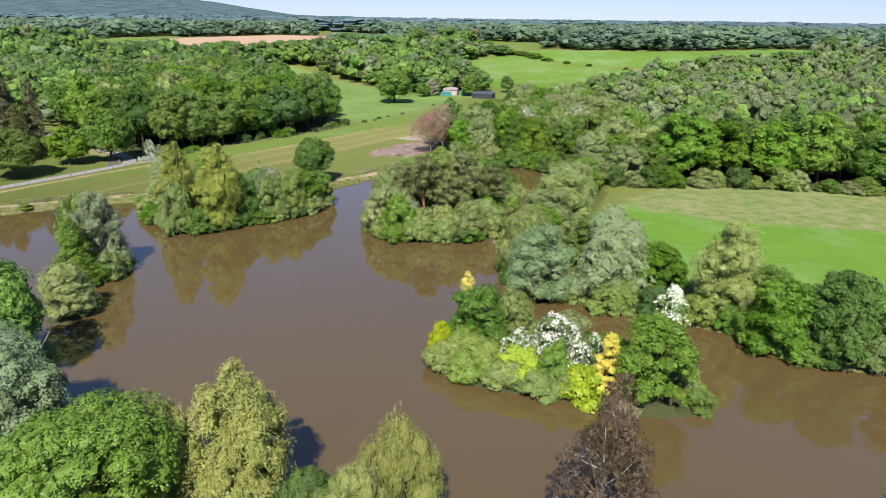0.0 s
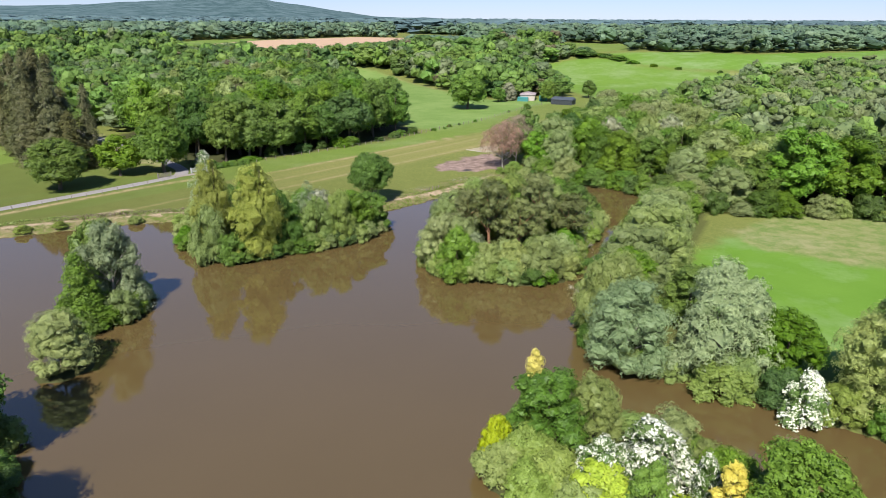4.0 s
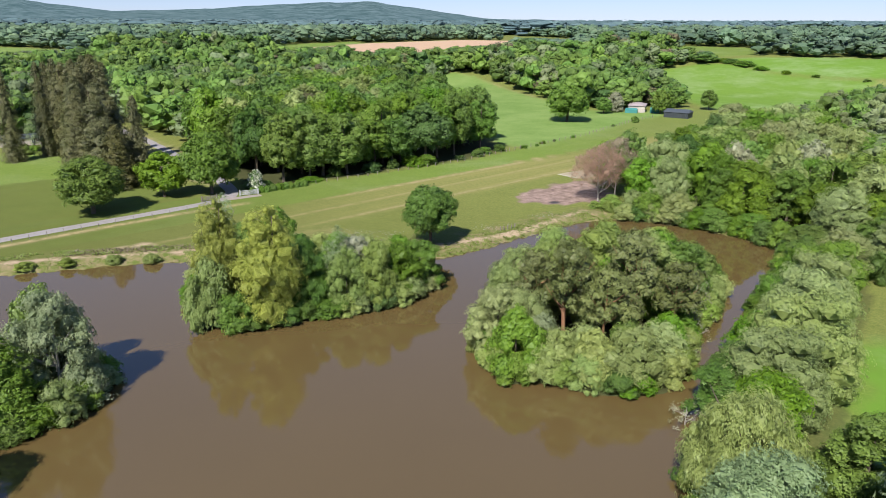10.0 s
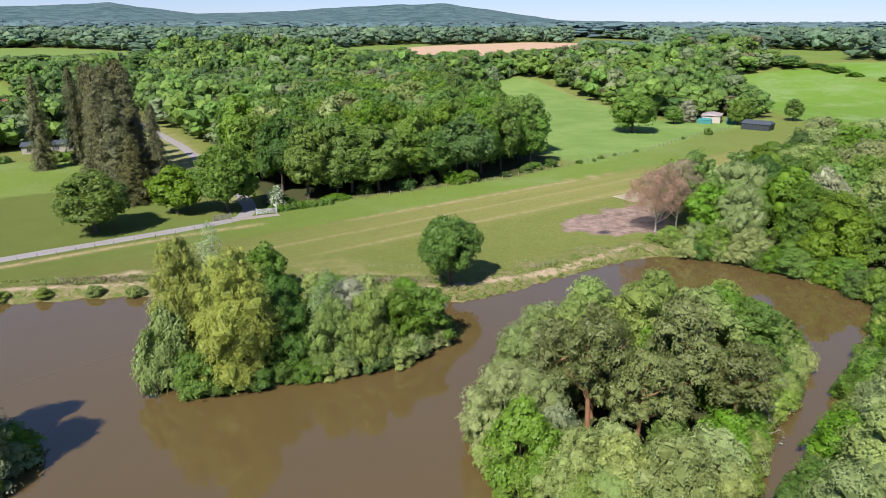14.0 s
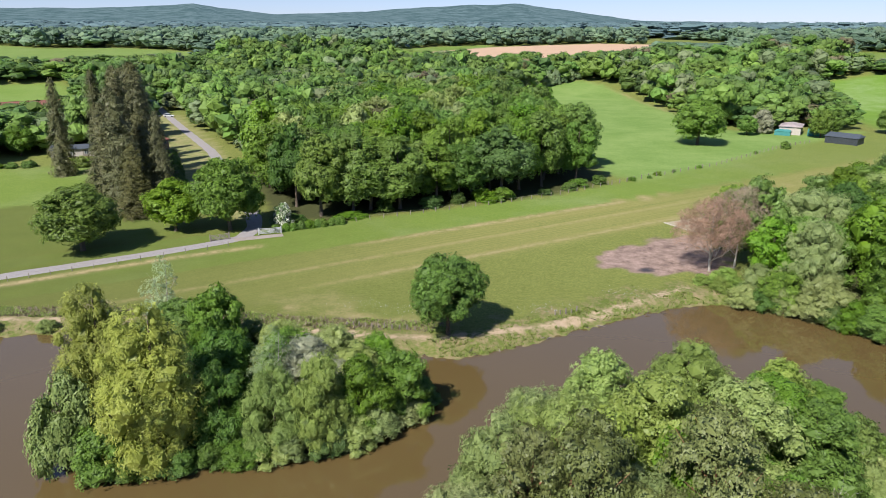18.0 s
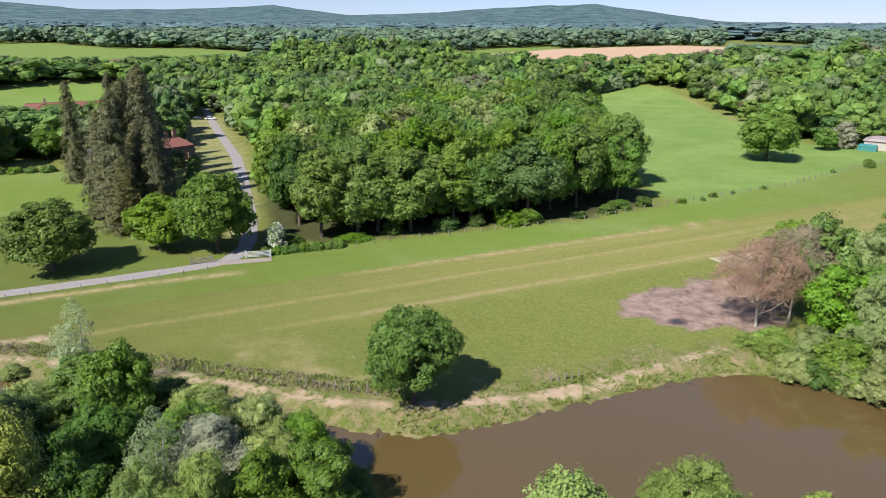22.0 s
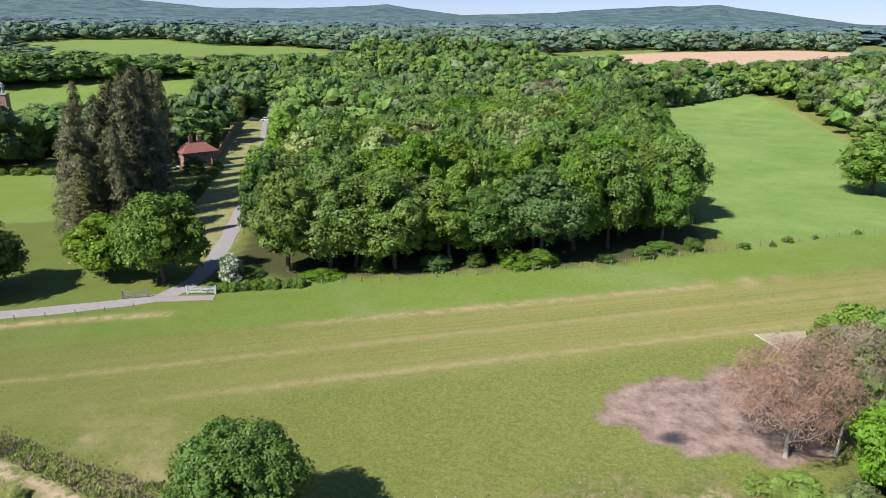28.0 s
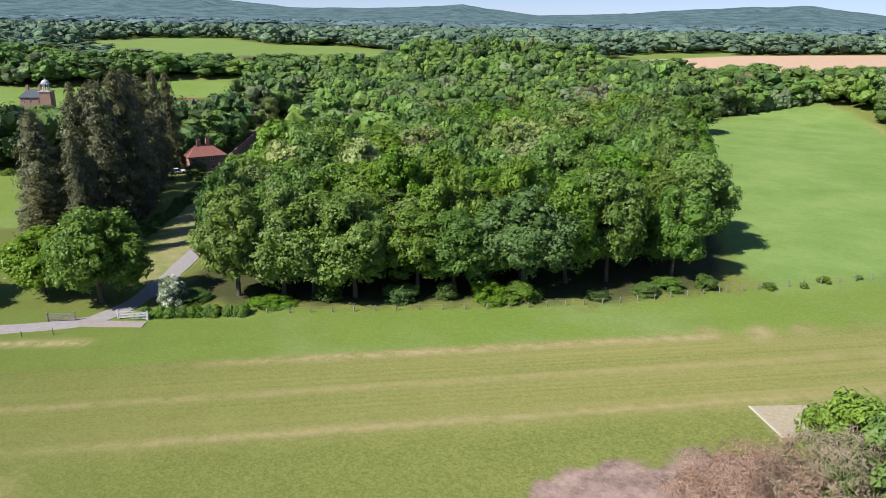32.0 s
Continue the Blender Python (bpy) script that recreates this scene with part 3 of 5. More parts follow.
def crown_arrays(shape, h, w, n_lobes, n_leaf, leaf, seed, hang=0.0, slim=0.6, core=0.80, per=12, calm=0.75, fat=1.0):
    """A crown as corners, triangles and tones: leaves gathered in domed sprays all over clumps with shade put into
    their darker tones.
    """
    r = np.random.default_rng(seed)
    ns = max(n_leaf // per, 4)
    if shape == "cone":
        c, d, L = spire(h, w, ns, r)
    else:
        L = lobes_for(shape, h, w, n_lobes, r)
        L[:, 3:] *= fat
        area = L[:, 3] * L[:, 5]
        pick = r.choice(len(L), ns * 3, p=area / area.sum())
        d = unit(r.normal(size=(len(pick), 3)))
        d[:, 2] = np.where((d[:, 2] < -0.25) & (r.random(len(pick)) < 0.65), -d[:, 2], d[:, 2])
        c = L[pick, :3] + d * L[pick, 3:] * (0.94 + np.clip(r.normal(0, 0.15, (len(pick), 1)), -0.4, 0.26))
        deep = np.zeros(len(pick), bool)
        for i in range(len(L)):
            deep |= (pick != i) & ((((c - L[i, :3]) / L[i, 3:]) ** 2).sum(1) < 0.6)
        keep = np.where(~deep & (c[:, 2] > 0.1))[0][:ns]
        c, d = c[keep], d[keep]
    ns = len(c)
    sn = unit(d + r.normal(0, 0.38 * calm, d.shape) + np.array([0, 0, 0.30]))
    t1 = unit(np.cross(sn, r.normal(size=sn.shape)))
    t2 = np.cross(sn, t1)
    rs = leaf * 3.1 * r.uniform(0.55, 1.5, ns)
    j = np.repeat(np.arange(ns), per)
    n = len(j)
    phi, q = r.uniform(0, 6.283, n), np.sqrt(r.uniform(0.02, 1, n))
    flat = t1[j] * (np.cos(phi) * q)[:, None] + t2[j] * (np.sin(phi) * q)[:, None]
    p = c[j] + (flat - sn[j] * (0.45 * q ** 2 + r.normal(0, 0.16, n))[:, None]) * rs[j, None]
    p[:, 2] -= hang * rs[j] * 2.2 * r.random(n)
    nrm = unit(sn[j] + 0.5 * flat + r.normal(0, 0.33 * calm, (n, 3)))
    u = flat + r.normal(0, 0.35, (n, 3))
    if hang:
        u = unit(u) * (1 - hang) + np.array([0, 0, -hang * 1.5])
    u = unit(u - nrm * (u * nrm).sum(1)[:, None])
    v = np.cross(nrm, u)
    s = leaf * r.uniform(0.6, 1.5, (n, 1))
    p[:, 2] = np.maximum(p[:, 2], 0.05)
    V = np.stack([p + u * s * 1.1, p + v * s * slim * 1.15 - u * s * r.uniform(0.2, 0.8, (n, 1)), p - v * s * slim * 1.15 - u * s * r.uniform(0.3, 0.9, (n, 1))], 1).reshape(-1, 3)
    tri = np.arange(n * 3).reshape(-1, 3)
    tone = np.repeat(r.random(ns), per)
    if core:
        m = len(L)
        spin = r.normal(0, 0.16, (m, 12, 1))
        CV = (L[:, None, :3] + ICO_V[None] * L[:, None, 3:] * core * 0.88 * (1 + spin)).reshape(-1, 3)
        CV[:, 2] = np.maximum(CV[:, 2], 0.02)
        CF = (ICO_F[None] + 12 * np.arange(m)[:, None, None]).reshape(-1, 3) + len(V)
        # Inner clumps keep to the lower tones, painting in the shade between sprays.
        V, tri, tone = np.concatenate([V, CV]), np.concatenate([tri, CF]), np.concatenate([tone, r.random(len(CF)) * 0.5])
    return V, tri, tone


def crown_mesh(name, shape, h, w, n_lobes, n_leaf, leaf, mat, seed, hang=0.0, slim=0.6, core=0.80):
    V, tri, tone = crown_arrays(shape, h, w, n_lobes, n_leaf, leaf, seed, hang, slim, core)
    return mesh_from(name, V, tri, mat, tone=tone)


def tubes(name, lines, mat, sides=6):
    """Tapered limbs: each line is a list of (x, y, z, radius)."""
    V, F = [], []
    for line in lines:
        p = np.array(line, float)
        t = np.gradient(p[:, :3], axis=0)
        t /= np.linalg.norm(t, axis=1)[:, None] + 1e-9
        ref = np.where(np.abs(t[:, 2:3]) > 0.9, np.array([[1.0, 0, 0]]), np.array([[0, 0, 1.0]]))
        a = np.cross(t, ref)
        a /= np.linalg.norm(a, axis=1)[:, None]
        b = np.cross(t, a)
        start = sum(len(q) for q in V)
        ang = np.arange(sides) * 2 * math.pi / sides
        ring = p[:, None, :3] + p[:, None, 3:] * (a[:, None] * np.cos(ang)[None, :, None] + b[:, None] * np.sin(ang)[None, :, None])
        V.append(ring.reshape(-1, 3))
        i = start + np.arange(len(p) * sides).reshape(-1, sides)
        nxt = np.roll(i, -1, 1)
        F.append(np.stack([i[:-1], nxt[:-1], nxt[1:], i[1:]], -1).reshape(-1, 4))
    return mesh_from(name, np.concatenate(V), np.concatenate(F), mat, smooth=True)


def limb_lines(h, w, clear, n, seed, thick, spread=0.38, twigs=0):
    r = np.random.default_rng(seed)
    lean = r.normal(0, 0.02 * h, 2)
    lines = [[(0, 0, -0.4, thick * 1.35), (0, 0, 0.3, thick), (lean[0] * 0.4, lean[1] * 0.4, h * clear, thick * 0.8), (lean[0], lean[1], h * 0.62, thick * 0.5), (lean[0] * 1.4, lean[1] * 1.4, h * 0.9, thick * 0.12)]]
    for i in range(n):
        a = 2 * math.pi * (i / n) + r.uniform(-0.4, 0.4)
        z0 = h * r.uniform(clear, 0.6)
        z1 = min(h * 0.95, z0 + h * r.uniform(0.15, 0.35))
        k = w * spread * r.uniform(0.7, 1.1)
        mid_pt = (math.cos(a) * k * 0.5, math.sin(a) * k * 0.5, z0 + (z1 - z0) * 0.4)
        tip = (math.cos(a) * k, math.sin(a) * k, z1)
        lines.append([(0, 0, z0, thick * 0.4), (*mid_pt, thick * 0.25), (*tip, thick * 0.06)])
        for _ in range(twigs):
            s = r.uniform(0.3, 0.95)
            base = np.array(mid_pt) * (1 - s) + np.array(tip) * s
            end = base + r.normal(0, 1, 3) * w * 0.07 + np.array([0, 0, h * 0.05])
            lines.append([(*base, thick * 0.09), (*((base + end) / 2 + r.normal(0, 0.08, 3)), thick * 0.06), (*end, thick * 0.02)])
    return lines


# kind: shape, height, width, clumps, leaves, leaf size, leaf material, bark, trunk radius, clear trunk, hang, slim, core, name, label
KINDS = {
    "oak": ("forest", 14, 13, 90, 13200, 0.220, "oak", BARK, 0.42, 0.22, 0, 0.6, 0.8, "oak_tree", "broad green oak tree in full leaf", "tree"),
    "oak_fresh": ("forest", 14, 12, 84, 9775, 0.255, "bright", BARK, 0.40, 0.20, 0, 0.6, 0.8, "broadleaf_tree", "broadleaf tree with fresh bright green leaves", "tree"),
    "forest": ("forest", 16, 11, 81, 14400, 0.215, "oak", BARK, 0.36, 0.18, 0, 0.6, 0.8, "oak_tree", "tall green oak at the edge of the wood", "tree"),
    "wood_oak": ("forest", 16, 12, 60, 5400, 0.33, "oak", BARK, 0.36, 0.18, 0, 0.6, 0.85, "oak_tree", "green oak standing inside the wood", "tree"),
    "wood_sallow": ("forest", 12, 11, 56, 5400, 0.29, "sallow", BARK, 0.28, 0.12, 0, 0.45, 0.85, "sallow_tree", "grey-green sallow tree inside the east wood", "tree"),
    "oak_near": ("round", 12, 13, 136, 46000, 0.090, "vivid", BARK, 0.45, 0.2, 0, 0.7, 0.8, "maple_tree", "bright green maple tree on the lake shore", "tree"),
    "lone": ("round", 10.6, 10.4, 136, 35000, 0.100, "oak", BARK, 0.33, 0.2, 0, 0.7, 0.82, "oak_tree", "lone round oak tree on the grassy bank", "tree"),
    "alder": ("dome", 10, 9, 88, 20000, 0.112, "dark", BARK, 0.25, 0.1, 0, 0.6, 0.8, "alder_tree", "dark green alder reaching over the water", "tree"),
    "bush": ("dome", 5, 6, 57, 11000, 0.085, "sallow", BARK, 0.12, 0.05, 0, 0.5, 0.8, "sallow_bush", "rounded grey-green sallow bush by the water", "bush"),
    "bush_green": ("dome", 5, 6, 57, 10000, 0.104, "bright", BARK, 0.12, 0.05, 0, 0.6, 0.8, "green_bush", "rounded fresh green bush by the water", "bush"),
    "hedge": ("dome", 2.6, 5, 57, 7875, 0.101, "hedge", BARK, 0.08, 0.05, 0, 0.6, 0.85, "laurel_bush", "low dense yellow-green laurel bush", "bush"),
    "willow": ("column", 15, 8, 153, 36000, 0.104, "willow", BARK, 0.35, 0.1, 0.45, 0.34, 0.7, "willow_tree", "tall olive-yellow willow with feathery foliage", "willow"),
    "weep": ("weep", 10, 9, 102, 30000, 0.124, "weep", BARK, 0.35, 0.15, 0.75, 0.26, 0.7, "weeping_willow", "yellow-green weeping willow with hanging strands", "willow"),
    "silver": ("dome", 11, 11, 136, 30000, 0.118, "silver", PALE_BARK, 0.28, 0.1, 0.1, 0.42, 0.72, "silver_willow", "silvery grey-green willow with pale bark", "willow"),
    "sallow": ("dome", 10, 11, 119, 26000, 0.104, "sallow", BARK, 0.25, 0.08, 0.1, 0.42, 0.78, "sallow_tree", "grey-green sallow tree with soft foliage", "tree"),
    "pine": ("plates", 11, 9, 70, 13000, 0.106, "pine", RED_BARK, 0.34, 0.3, 0, 0.6, 0.62, "pine_tree", "old dark pine with flat layered crown and reddish trunk", "pine"),
    "conifer": ("cone", 28, 10, 255, 21250, 0.236, "redwood", BARK, 0.55, 0.06, 0.35, 0.34, 0.8, "redwood_tree", "tall brownish green redwood conifer", "conifer"),
    "spruce": ("cone", 10, 6, 119, 16250, 0.118, "dark", BARK, 0.22, 0.06, 0.2, 0.45, 0.8, "spruce_tree", "dense dark green conical evergreen", "conifer"),
    "golden": ("dome", 7, 3, 78, 7500, 0.083, "gold", BARK, 0.12, 0.06, 0, 0.5, 0.85, "golden_conifer", "golden yellow upright ornamental conifer", "conifer"),
    "lime": ("dome", 4, 4.5, 51, 6250, 0.112, "lime", BARK, 0.10, 0.1, 0, 0.8, 0.6, "acer_shrub", "lime yellow ornamental acer shrub in layers", "shrub"),
    "may": ("dome", 6, 6, 81, 11250, 0.100, "blossom", BARK, 0.15, 0.1, 0, 0.7, 0.78, "hawthorn_tree", "hawthorn covered in white may blossom", "hawthorn"),
    "copper": ("round", 12, 11, 102, 26000, 0.170, "copper", PALE_BARK, 0.22, 0.12, 0, 0.13, 0.0, "scorched_tree", "tree with reddish brown scorched leaves and bare limbs", "tree"),
    "brown": ("column", 12, 8, 102, 13000, 0.105, "brown", PALE_BARK, 0.15, 0.1, 0.2, 0.5, 0.0, "copper_birch", "dark brown leaved birch with pale trunk", "birch"),
    "bare": ("column", 13, 5, 60, 6000, 0.110, "silver", PALE_BARK, 0.12, 0.1, 0.0, 0.3, 0.0, "bare_poplar", "thin pale poplar almost bare of leaves", "tree"),
    "dead": ("dome", 5, 6, 24, 375, 0.153, "twig", PALE_BARK, 0.10, 0.1, 0.0, 0.25, 0.0, "dead_tree", "dead pale grey tree with bare twigs", "dead tree"),
}
cache = {}
TWIGGY = ("bare", "dead", "copper", "brown")
SHOWN = TWIGGY + ("pine", "silver", "lone", "oak_near", "weep")


def boughs(lines, mat, apart, twigs):
    """The trunk, its limbs as meshes of their own where they show, and the fine twigs in one."""
    stem = tubes("trunk", lines[:1], mat, 7)
    if not apart:
        return [stem], None
    step = 1 + twigs
    limbs = [tubes("limb", [lines[i]], mat, 5) for i in range(1, len(lines), step)]
    fine = [q for i in range(1, len(lines), step) for q in lines[i + 1:i + step]]
    return [stem] + limbs, tubes("twigs", fine, mat, 4) if fine else None


def tree(kind, x, y, h, w, label="", group="", turn=None, variant=None, sink=0.15, leaves="", name=""):
    shape, h0, w0, nl, leaf_n, leaf, mat, brk, thick, clear, hang, slim, core, nm, lab, cat = KINDS[kind]
    mat = leaves or mat
    vnum = int(rng.integers(0, 3 if kind == "forest" else 2)) if variant is None else variant
    key = (kind, mat, vnum)
    if key not in cache:
        seed = 100 * vnum + sum(map(ord, kind + mat))
        cache[key] = (crown_mesh("crown", shape, h0, w0, nl, leaf_n, leaf, LEAF[mat], seed, hang, slim, core),
                      boughs(limb_lines(h0, w0, clear, 9 if kind in SHOWN else 6, seed, thick, 0.38, 7 if kind in TWIGGY else 0), brk, kind in SHOWN, 7 if kind in TWIGGY else 0))
    ob = new(name or nm)
    z = ground_z(x, y)
    a = rng.uniform(0, 2 * math.pi) if turn is None else radians(turn)
    ob.matrix_world = Matrix.Translation((x, y, max(z, -0.3) - sink)) @ Matrix.Rotation(a, 4, "Z") @ Matrix.Diagonal((w / w0, w / w0, (h + sink) / h0, 1))
    tagged(ob, label or lab, cat, group)
    stem = sub("trunk", cache[key][1][0][0], ob)
    for limb_me in cache[key][1][0][1:]:
        sub("limb", limb_me, stem)
    if cache[key][1][1]:
        tagged(sub("twigs", cache[key][1][1], stem), kind="stuff")
    sub("crown", cache[key][0], ob)
    return ob

# The lone oak and the trees round the white gate.
tree("lone", 1.3, 88.3, 10.8, 10.4, "lone round dark green oak on the grassy bank", turn=200, variant=0, leaves="deep")
tree("oak", -63.5, 118.8, 11.6, 15, "spreading dark green oak in the park beside the lane")
tree("oak", -42.5, 133.0, 14, 13.5, "dark green oak shading the drive entrance")
tree("oak_fresh", -52.5, 131.5, 10, 10.5, "bright green small oak in the park")
tree("oak", 77, 240, 14.5, 18, "single spreading oak standing in the hay meadow")
tree("oak", 16.7, 350, 14.5, 19, "dark spreading cedar-like tree at the meadow edge", leaves="dark")
for i in range(11):
    tree("sallow", 22 + 4.6 * i, 404 + 4.3 * i, rng.uniform(8, 10.5), rng.uniform(6.5, 8), "pale flowering chestnut in a row at the meadow head", "chestnut row at the meadow head", leaves="silver", name="chestnut_tree")
tree("conifer", 30, 412, 17, 9, "single brown conifer at the far meadow edge")

# Redwoods beside the drive.
for x, y, h, w in ((-75.5, 168, 30, 9.5), (-71, 160, 28, 9.5), (-67, 151.5, 20, 8.5), (-79, 173, 29.5, 9.5), (-84, 179, 28, 9), (-89, 186, 27, 9), (-73, 153, 17, 8), (-77, 162, 26, 9), (-81, 167, 22, 9), (-68.3, 144.7, 24.8, 9), (-74.3, 150, 22, 9), (-64, 141, 15, 8), (-77.4, 159.4, 25.0, 8.5), (-76.9, 163.4, 27.0, 8.5), (-75.3, 168.0, 26.0, 8.5)):
    tree("conifer", x, y, h, w * 1.25, group="redwoods beside the drive")
tree("conifer", -60.5, 145.5, 21.5, 7, group="redwoods beside the drive")
tree("conifer", -101, 206, 25.5, 9, group="redwoods beside the drive")
tree("conifer", -95, 196, 27.5, 9, group="redwoods beside the drive")
tree("conifer", -102, 179, 24.8, 8, "slim dark conifer standing in the park")
tree("conifer", -96, 187, 27, 8, "slim dark conifer standing in the park")

# Shore of the near end.
tree("oak_near", -42.2, -21.8, 10.6, 13.8, variant=1)
tree("willow", -32.2, -21.5, 13.6, 8.8, "tall yellow-green willow at the water's edge", leaves="willow")
tree("weep", -21.6, -28.0, 10.4, 7.0, leaves="willow")
tree("weep", -25.4, -29.5, 7.4, 6.0, "low weeping willow leaning over the bank", leaves="willow")
tree("brown", -8.3, -35.2, 11.2, 8)
tree("brown", -5.0, -32.0, 13.0, 4.6, "slender dark brown birch at the water's edge")
tree("silver", -48.7, -5.5, 11.8, 11)
tree("silver", -55, 0, 11, 11)
tree("oak", -52.5, 10, 12.8, 10.5, "olive green oak on the west shore", leaves="bright")
tree("weep", -37.5, -15.5, 8.4, 5.5, "small yellow-green willow shrub behind the maple")
tree("alder", -28, -25, 5, 5)
tree("bush", 17, -44, 4, 6)

# The ornamental island.
tree("alder", -2.0, -3.2, 7.4, 7.6, "green rounded tree on the island", leaves="oak", name="holly_tree")
tree("golden", -2.4, -0.6, 8.3, 2.6, "golden tipped conifer on the island")
tree("bush_green", -7.2, -3.2, 4.2, 3.0, "small golden shrub at the island edge", leaves="lime", name="golden_shrub")
tree("sallow", 2.2, -3.6, 6.8, 6.2, "olive grey rounded tree on the island")
tree("may", 3.4, -11.0, 6.0, 7.6)
tree("may", -0.6, -9.6, 4.6, 4.4, "smaller hawthorn in white blossom")
tree("may", 5.6, -15.0, 5.0, 3.2, "slim hawthorn in white blossom")
tree("lime", -1.6, -11.6, 3.4, 5.0)
tree("lime", 2.8, -17.0, 3.6, 5.0)
tree("bush_green", 1.4, -13.6, 4.6, 4.4, "bright green shrub between the hawthorns")
tree("golden", 5.2, -17.8, 6.8, 3.2)
tree("alder", 9.2, -20.2, 8.8, 8.6, "dense green rounded tree on the island", leaves="oak", name="maple_tree")
tree("dead", 12.6, -21.5, 4.5, 3.6, "pale bare twiggy shrub at the island tip")
tree("bush", 4.8, -21.0, 1.8, 3.4, "withered brown shrub at the island edge", leaves="rust")
for x, y, h, w in ((-7.4, -5.2, 2.6, 5.5), (-6.0, -8.6, 2.6, 5.2), (-3.4, -11.4, 2.7, 5.2), (-0.6, -14.4, 2.6, 5.0), (-5.0, -4.5, 3.2, 5.6), (2.0, -15.6, 2.2, 4.0), (-3.8, -8.0, 3.2, 5.4)):
    tree("hedge", x, y, h, w, group="laurels on the island")
tree("bush_green", 8.5, -13.5, 4.0, 6.0)
tree("bush", 7.5, -7.0, 4.0, 6.0)

# The great island.
for x, y, h, w in ((11.6, 46.4, 12.8, 7.6), (8.6, 49.5, 11.2, 6.5), (15.2, 43.6, 10.6, 6.6), (21.4, 49.0, 13.0, 8.0), (25.2, 46.0, 10.4, 7.0), (18.4, 45.6, 9.0, 5.6), (13.0, 50.5, 12.4, 6.5)):
    tree("pine", x, y, h, w, group="pines on the great island")
tree("bush", 13.0, 42.6, 4.5, 5.5, "grey-green bush under the pines")
tree("bush_green", 18.0, 42.0, 5.0, 6.0, "green bush under the pines", leaves="oak")
tree("alder", 17.0, 51.5, 7.5, 7.0, "green alder between the pines", leaves="sallow")
for x, y, h, w, kind, lv in ((4.6, 41.8, 7.4, 7.4, "bush_green", ""), (3.6, 47.0, 8.6, 8.5, "sallow", ""), (6.5, 52.0, 10.4, 9.0, "sallow", ""), (9.0, 41.2, 5.0, 5.5, "bush", ""), (12.6, 38.8, 5.5, 6.0, "bush_green", "sallow"),
                             (16.4, 37.5, 6.6, 7.5, "bush", ""), (20.5, 39.4, 6.0, 6.5, "bush", ""), (23.0, 42.6, 5.6, 6.0, "bush_green", ""), (12.0, 57.0, 10.5, 10.0, "sallow", "hedge"), (19.5, 59.0, 11.0, 10.5, "alder", "hedge"),
                             (27.0, 58.5, 10.5, 10.0, "alder", "hedge")):
    tree(kind, x, y, h, w, leaves=lv, group="thicket on the great island")
for x, y, h, w, kind, lv in ((33.0, 58.5, 8.5, 8.5, "alder", "oak"), (38.0, 61.5, 6.0, 6.0, "bush_green", ""), (28.0, 51.0, 7.0, 7.0, "bush_green", "oak"), (15.0, 54.0, 10.0, 9.0, "alder", "hedge"), (22.5, 53.5, 10.0, 8.0, "bush_green", ""),
                             (7.0, 46.5, 7.8, 6.0, "sallow", "")):
    tree(kind, x, y, h, w, leaves=lv, group="thicket on the great island")
for x, y, h, w, kind, lv in ((16.5, 65.5, 9.2, 9.5, "alder", "hedge"), (25.0, 69.0, 9.0, 10.0, "sallow", "hedge"), (33.0, 66.5, 8.2, 9.0, "alder", "hedge"), (9.5, 60.0, 9.0, 8.5, "sallow", ""), (37.5, 68.0, 5.5, 7.0, "alder", "oak"), (30.5, 62.0, 9.0, 8.0, "alder", "oak")):
    tree(kind, x, y, h, w, leaves=lv, group="thicket on the great island")
tree("may", 8.2, 44.0, 5.6, 4.0, "hawthorn with sparse white blossom among the pines", leaves="silver")
tree("dead", 31.0, 52.0, 6.5, 6.0)
tree("dead", 28.5, 46.8, 5.0, 5.0)
tree("dead", 24.0, 40.8, 4.6, 4.4)

# The willow island.
tree("willow", -30.4, 64.5, 15.6, 7.8)
tree("willow", -23.6, 60.6, 15.6, 10.0)
tree("bush_green", -31.2, 60.4, 9.4, 6.4, "bright yellow-green shrub under the willows", leaves="hedge")
tree("bush_green", -28.0, 59.2, 4.6, 5.6, "low fresh green shrub at the water's edge", leaves="oak")
tree("oak", -23.5, 75.5, 10.6, 7.0, "bright green tree behind the willows", leaves="bright")
tree("alder", -20.5, 69.0, 9.0, 8.0, "dark green alder in the middle of the island")
tree("alder", -18.6, 63.2, 8.6, 6.0)
tree("bare", -32.3, 82.5, 13.0, 5.4)
tree("bare", -14.8, 67.5, 10.4, 5.0)
for x, y, h, w, kind, lv in ((-13.8, 63.6, 8.6, 6.5, "sallow", "hedge"), (-9.8, 64.2, 9.2, 6.5, "sallow", "hedge"), (-6.4, 66.8, 7.6, 6.5, "alder", "oak"), (-3.0, 70.0, 7.2, 6.8, "alder", "oak"), (-12.0, 70.5, 8.0, 9.0, "sallow", "twig"),
                             (-7.0, 72.0, 6.4, 7.5, "sallow", "")):
    tree(kind, x, y, h, w, leaves=lv, group="thicket on the willow island")

for x, y, h, w, kind, lv in ((-28.5, 78.5, 8.0, 8.0, "alder", "oak"), (-33.0, 76.0, 6.5, 7.0, "sallow", ""), (-17.0, 77.5, 6.5, 8.0, "sallow", ""), (-11.0, 77.0, 6.0, 7.5, "sallow", ""), (-5.5, 74.5, 6.2, 7.0, "sallow", "oak"), (-29.5, 70.5, 8.5, 8.0, "alder", ""),
                             (-22.0, 80.5, 4.6, 6.0, "alder", "oak"), (-15.0, 71.5, 8.0, 8.0, "alder", "oak")):
    tree(kind, x, y, h, w, leaves=lv, group="thicket on the willow island")
tree("dead", -14.5, 81.0, 4.2, 6.0, "bare grey sallow at the island edge")
